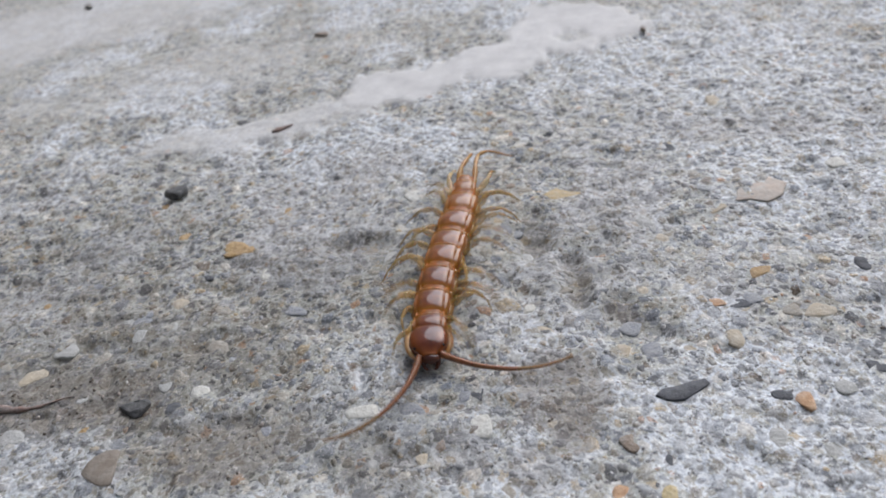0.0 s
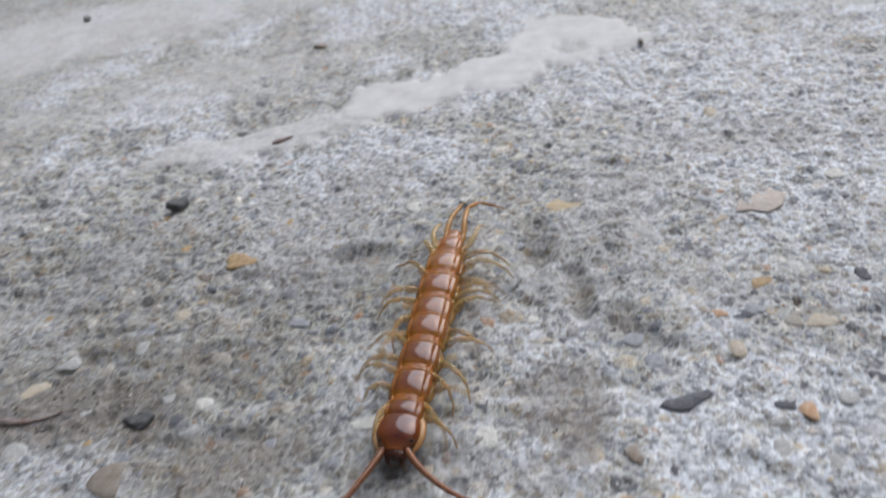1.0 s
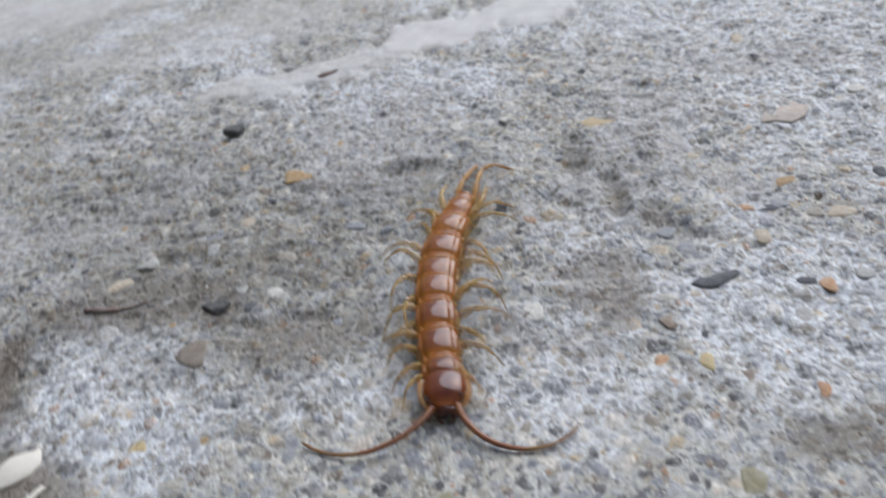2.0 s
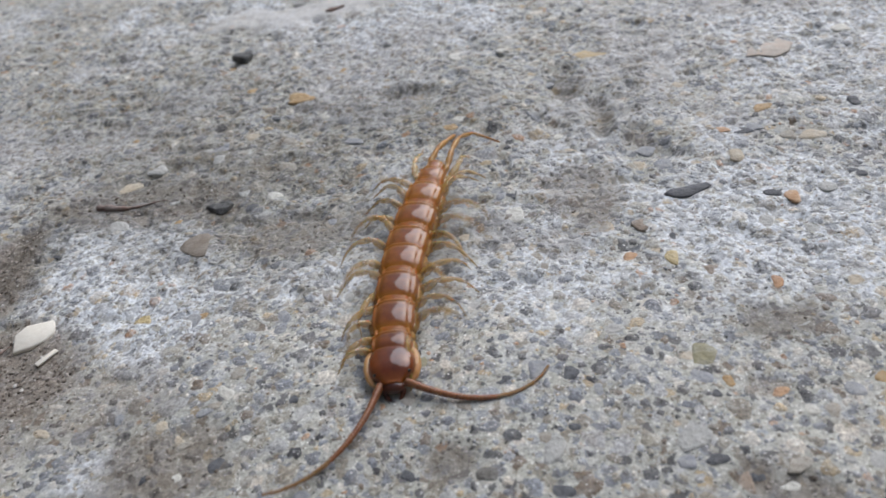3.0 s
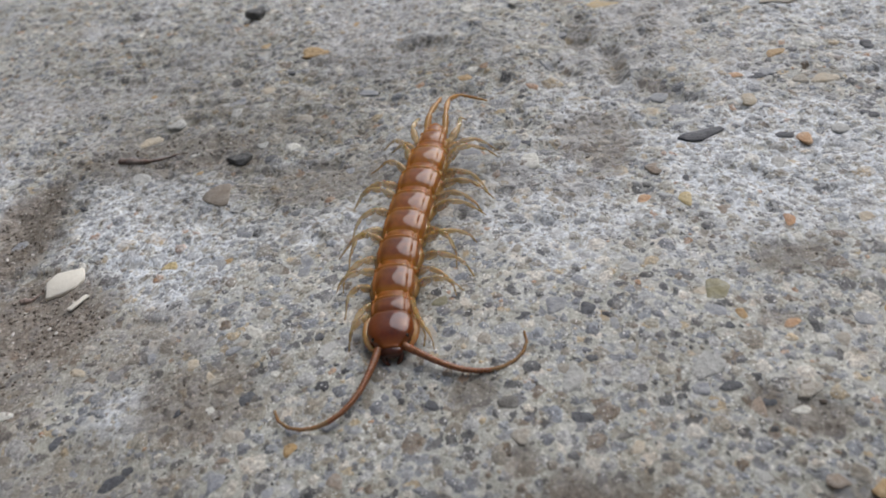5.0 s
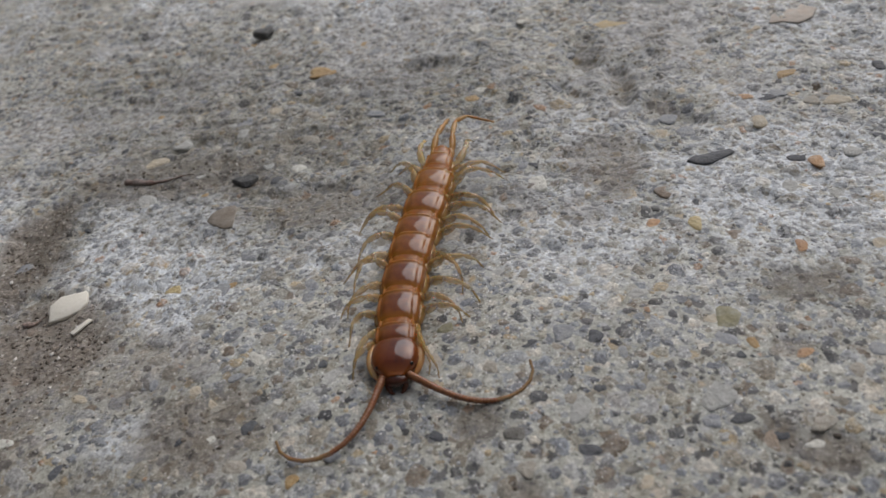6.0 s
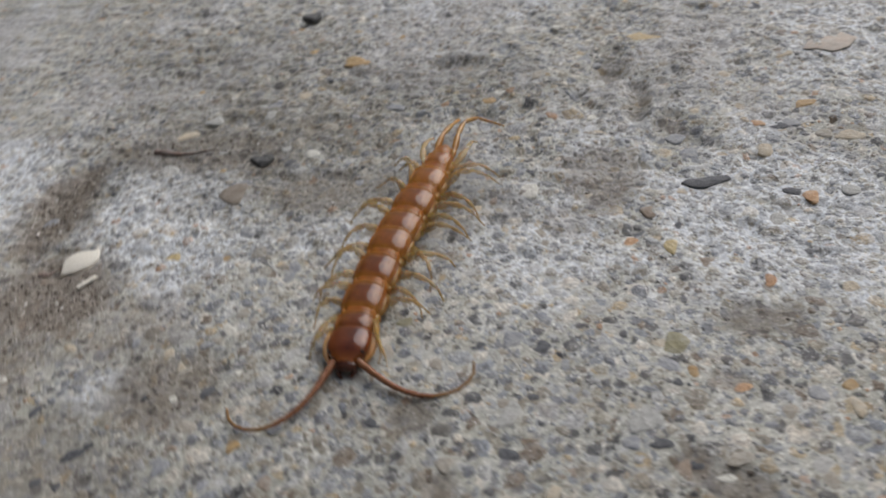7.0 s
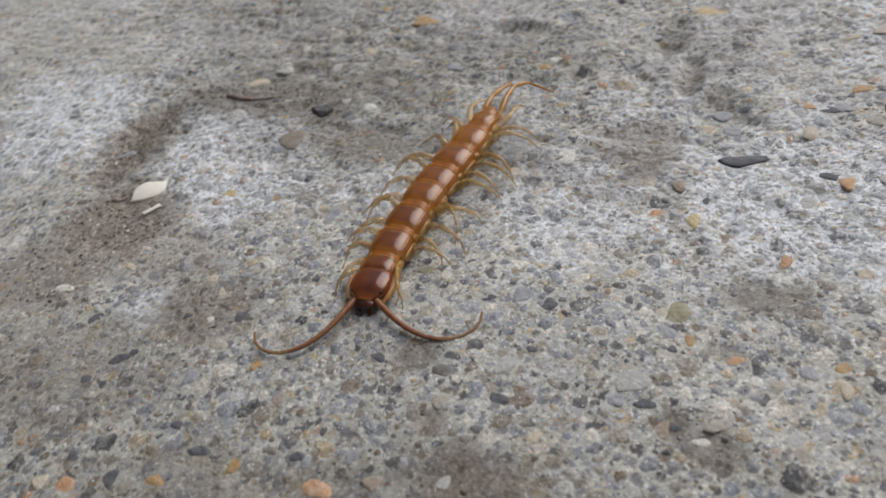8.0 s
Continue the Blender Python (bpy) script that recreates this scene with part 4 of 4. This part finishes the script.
def build_aggregate():
    """Stones and sand set in the concrete: too many to count, one joined mesh of low worn domes."""
    g = np.random.default_rng(5)
    at = scatter_aggregate()
    lime, silt, mortar, skin = zones(at[:, 0], at[:, 1])
    keep = g.uniform(0, 1, len(at)) > np.maximum(mortar * 1.5, 0.55 * silt)
    at, skin = at[keep], skin[keep]
    n, sides = len(at), 11
    around = np.linspace(0, 2 * np.pi, sides, endpoint=False)[None] + g.uniform(0, 6.28, n)[:, None]
    long, turn = g.uniform(0.66, 1.0, n)[:, None], g.uniform(0, np.pi, n)[:, None]
    rim = at[:, 2:] * (1 + g.normal(0, 0.2, (n, sides)))
    ex, ey = rim * np.cos(around), rim * np.sin(around) * long
    ex, ey = ex * np.cos(turn) - ey * np.sin(turn), ex * np.sin(turn) + ey * np.cos(turn)
    proud = (0.025 + 0.03 * (1 - skin) * g.uniform(0.0, 1.0, n)) * np.clip(at[:, 2] / 0.4, 0.5, 1.3)
    tilt_x, tilt_y = g.normal(0, 0.02, n)[:, None], g.normal(0, 0.02, n)[:, None]
    xs = np.concatenate([ex, 0.8 * ex, 0.0 * ex[:, :1]], 1)
    ys = np.concatenate([ey, 0.8 * ey, 0.0 * ey[:, :1]], 1)
    dome = np.concatenate([np.full((n, sides), -0.03), proud[:, None] * g.uniform(0.8, 1.1, (n, sides)), proud[:, None] * 1.05], 1)
    wx, wy = xs + at[:, :1], ys + at[:, 1:2]
    z = relief(wx, wy) + dome + tilt_x * xs + tilt_y * ys
    z[:, :sides] = np.minimum(z[:, :sides], relief(wx[:, :sides], wy[:, :sides]) - 0.02)
    per = 2 * sides + 1
    i = np.arange(sides)
    j = (i + 1) % sides
    tri = np.concatenate([np.stack([i, j, sides + j], 1), np.stack([i, sides + j, sides + i], 1), np.stack([sides + i, sides + j, 0 * i + 2 * sides], 1)])
    tri = (tri[None] + (np.arange(n) * per)[:, None, None]).reshape(-1, 3)
    co = np.stack([wx, wy, z], -1).reshape(-1, 3) * MM
    me = bpy.data.meshes.new("aggregate")
    me.vertices.add(len(co))
    me.vertices.foreach_set("co", co.ravel().astype(np.float32))
    me.loops.add(tri.size)
    me.loops.foreach_set("vertex_index", tri.ravel().astype(np.int32))
    me.polygons.add(len(tri))
    me.polygons.foreach_set("loop_start", np.arange(0, tri.size, 3, dtype=np.int32))
    me.update(calc_edges=True)
    wear(me, wx, wy)
    rim_at = me.attributes.new("rim", "FLOAT", "POINT")
    rim_at.data.foreach_set("value", np.tile(np.r_[np.ones(sides), np.zeros(sides + 1)], n).astype(np.float32))
    me.materials.append(AGGREGATE)
    ob = new("aggregate", me)
    ob.parent = pavement
    return tagged(ob, "mixed grey, blue and tan sand and stones worn flush in the concrete", kind="stuff")


build_aggregate()


def crumb_material():
    k = Nodes("soil_crumbs")
    g = k.n("NewGeometry").outputs["Random Per Island"]
    v = k.coords()
    col = k.ramp(g, [(0.0, (0.09, 0.075, 0.06)), (0.12, (0.16, 0.135, 0.11)), (0.36, (0.23, 0.20, 0.165)), (0.66, (0.31, 0.275, 0.24)), (0.84, (0.44, 0.40, 0.36)), (0.95, (0.68, 0.66, 0.62))], "CONSTANT")
    col = k.mix(1.0, col, k.ramp(k.noise(v, 5.0, 3.0, 0.7), [(0.3, 0.7), (0.7, 1.25)]), "MULTIPLY")
    return k.set(Base_Color=col, Roughness=0.9)


def build_crumbs():
    """Soil and grit lying loose in the silted hollows: too many to count, one joined mesh."""
    g = np.random.default_rng(12)
    bm = bmesh.new()
    bmesh.ops.create_icosphere(bm, subdivisions=1, radius=1.0)
    base = np.array([p.co[:] for p in bm.verts])
    faces = np.array([[p.index for p in f.verts] for f in bm.faces])
    bm.free()
    x, y = np.r_[g.uniform(-50, -10, 16000), g.uniform(-4, 24, 5000)], np.r_[g.uniform(6, 52, 16000), g.uniform(2, 48, 5000)]
    silt = zones(x, y)[1]
    keep = (g.uniform(0.4, 1.4, len(x)) < silt) & ((x < -24) | (g.uniform(0, 1, len(x)) < 0.35))
    x, y = x[keep], y[keep]
    n = len(x)
    size = 0.05 + 0.13 * g.power(0.6, n)
    p = base[None] * (1 + g.normal(0, 0.2, (n, len(base), 1))) * np.stack([size * g.uniform(0.8, 1.6, n), size, size * g.uniform(0.5, 0.8, n)], -1)[:, None]
    turn = g.uniform(0, np.pi, n)
    c, q = np.cos(turn)[:, None], np.sin(turn)[:, None]
    co = np.stack([p[..., 0] * c - p[..., 1] * q + x[:, None], p[..., 0] * q + p[..., 1] * c + y[:, None], p[..., 2] + (relief(x, y) + 0.15 * size)[:, None]], -1).reshape(-1, 3) * MM
    tri = (faces[None] + (np.arange(n) * len(base))[:, None, None]).reshape(-1, 3)
    me = bpy.data.meshes.new("soil_crumbs")
    me.from_pydata(co.tolist(), [], tri.tolist())
    me.materials.append(crumb_material())
    ob = new("soil_crumbs", me)
    ob.parent = pavement
    return tagged(ob, "dark brown soil crumbs and grit lying in silted hollows", kind="stuff")


build_crumbs()


# ---- what moves ----
def motions():
    times = [i / 10 for i in range(0, 42)] + [8.0]
    rows = {}
    for t in times:
        curve = body_curve(t)
        base = spot(curve, BODY * 0.45)
        base.translation.z = 0.0
        back = base.inverted()
        rows.setdefault(centipede, []).append((t, base))
        for ob, at in [(head, 0.0)] + segments:
            rows.setdefault(ob, []).append((t, back @ spot(curve, at)))
        for side, table_rows in ((1, ANTENNA_WEST), (-1, ANTENNA_EAST)):
            for ob, m in zip(feelers[side], antenna_poses(t, curve, table_rows, side)):
                rows.setdefault(ob, []).append((t, back @ m))
    for ob, r in rows.items():
        walk(ob, r)
    # legs: waves run along the body while it walks, and die away as it stops
    for leg, i, s, hip, rest in legs:
        r = []
        for k in range(0, 54):
            t = k / 15
            strength = float(1 - smooth(3.0, 3.45, t)) * (0.25 if i >= 13 else 1.0)
            phase = 2 * math.pi * (3.75 * t - i / 7.5 + (0.5 if s > 0 else 0.0))
            yaw = rest + 30 * strength * math.sin(phase)
            lift = 9 * strength * max(0.0, math.cos(phase))
            r.append((t, pose(hip[0] * MM, hip[1] * MM, hip[2] * MM, 0, -s * lift, s * yaw)))
        r.append((8.0, pose(hip[0] * MM, hip[1] * MM, hip[2] * MM, 0, 0, s * rest)))
        walk(leg, r)


motions()
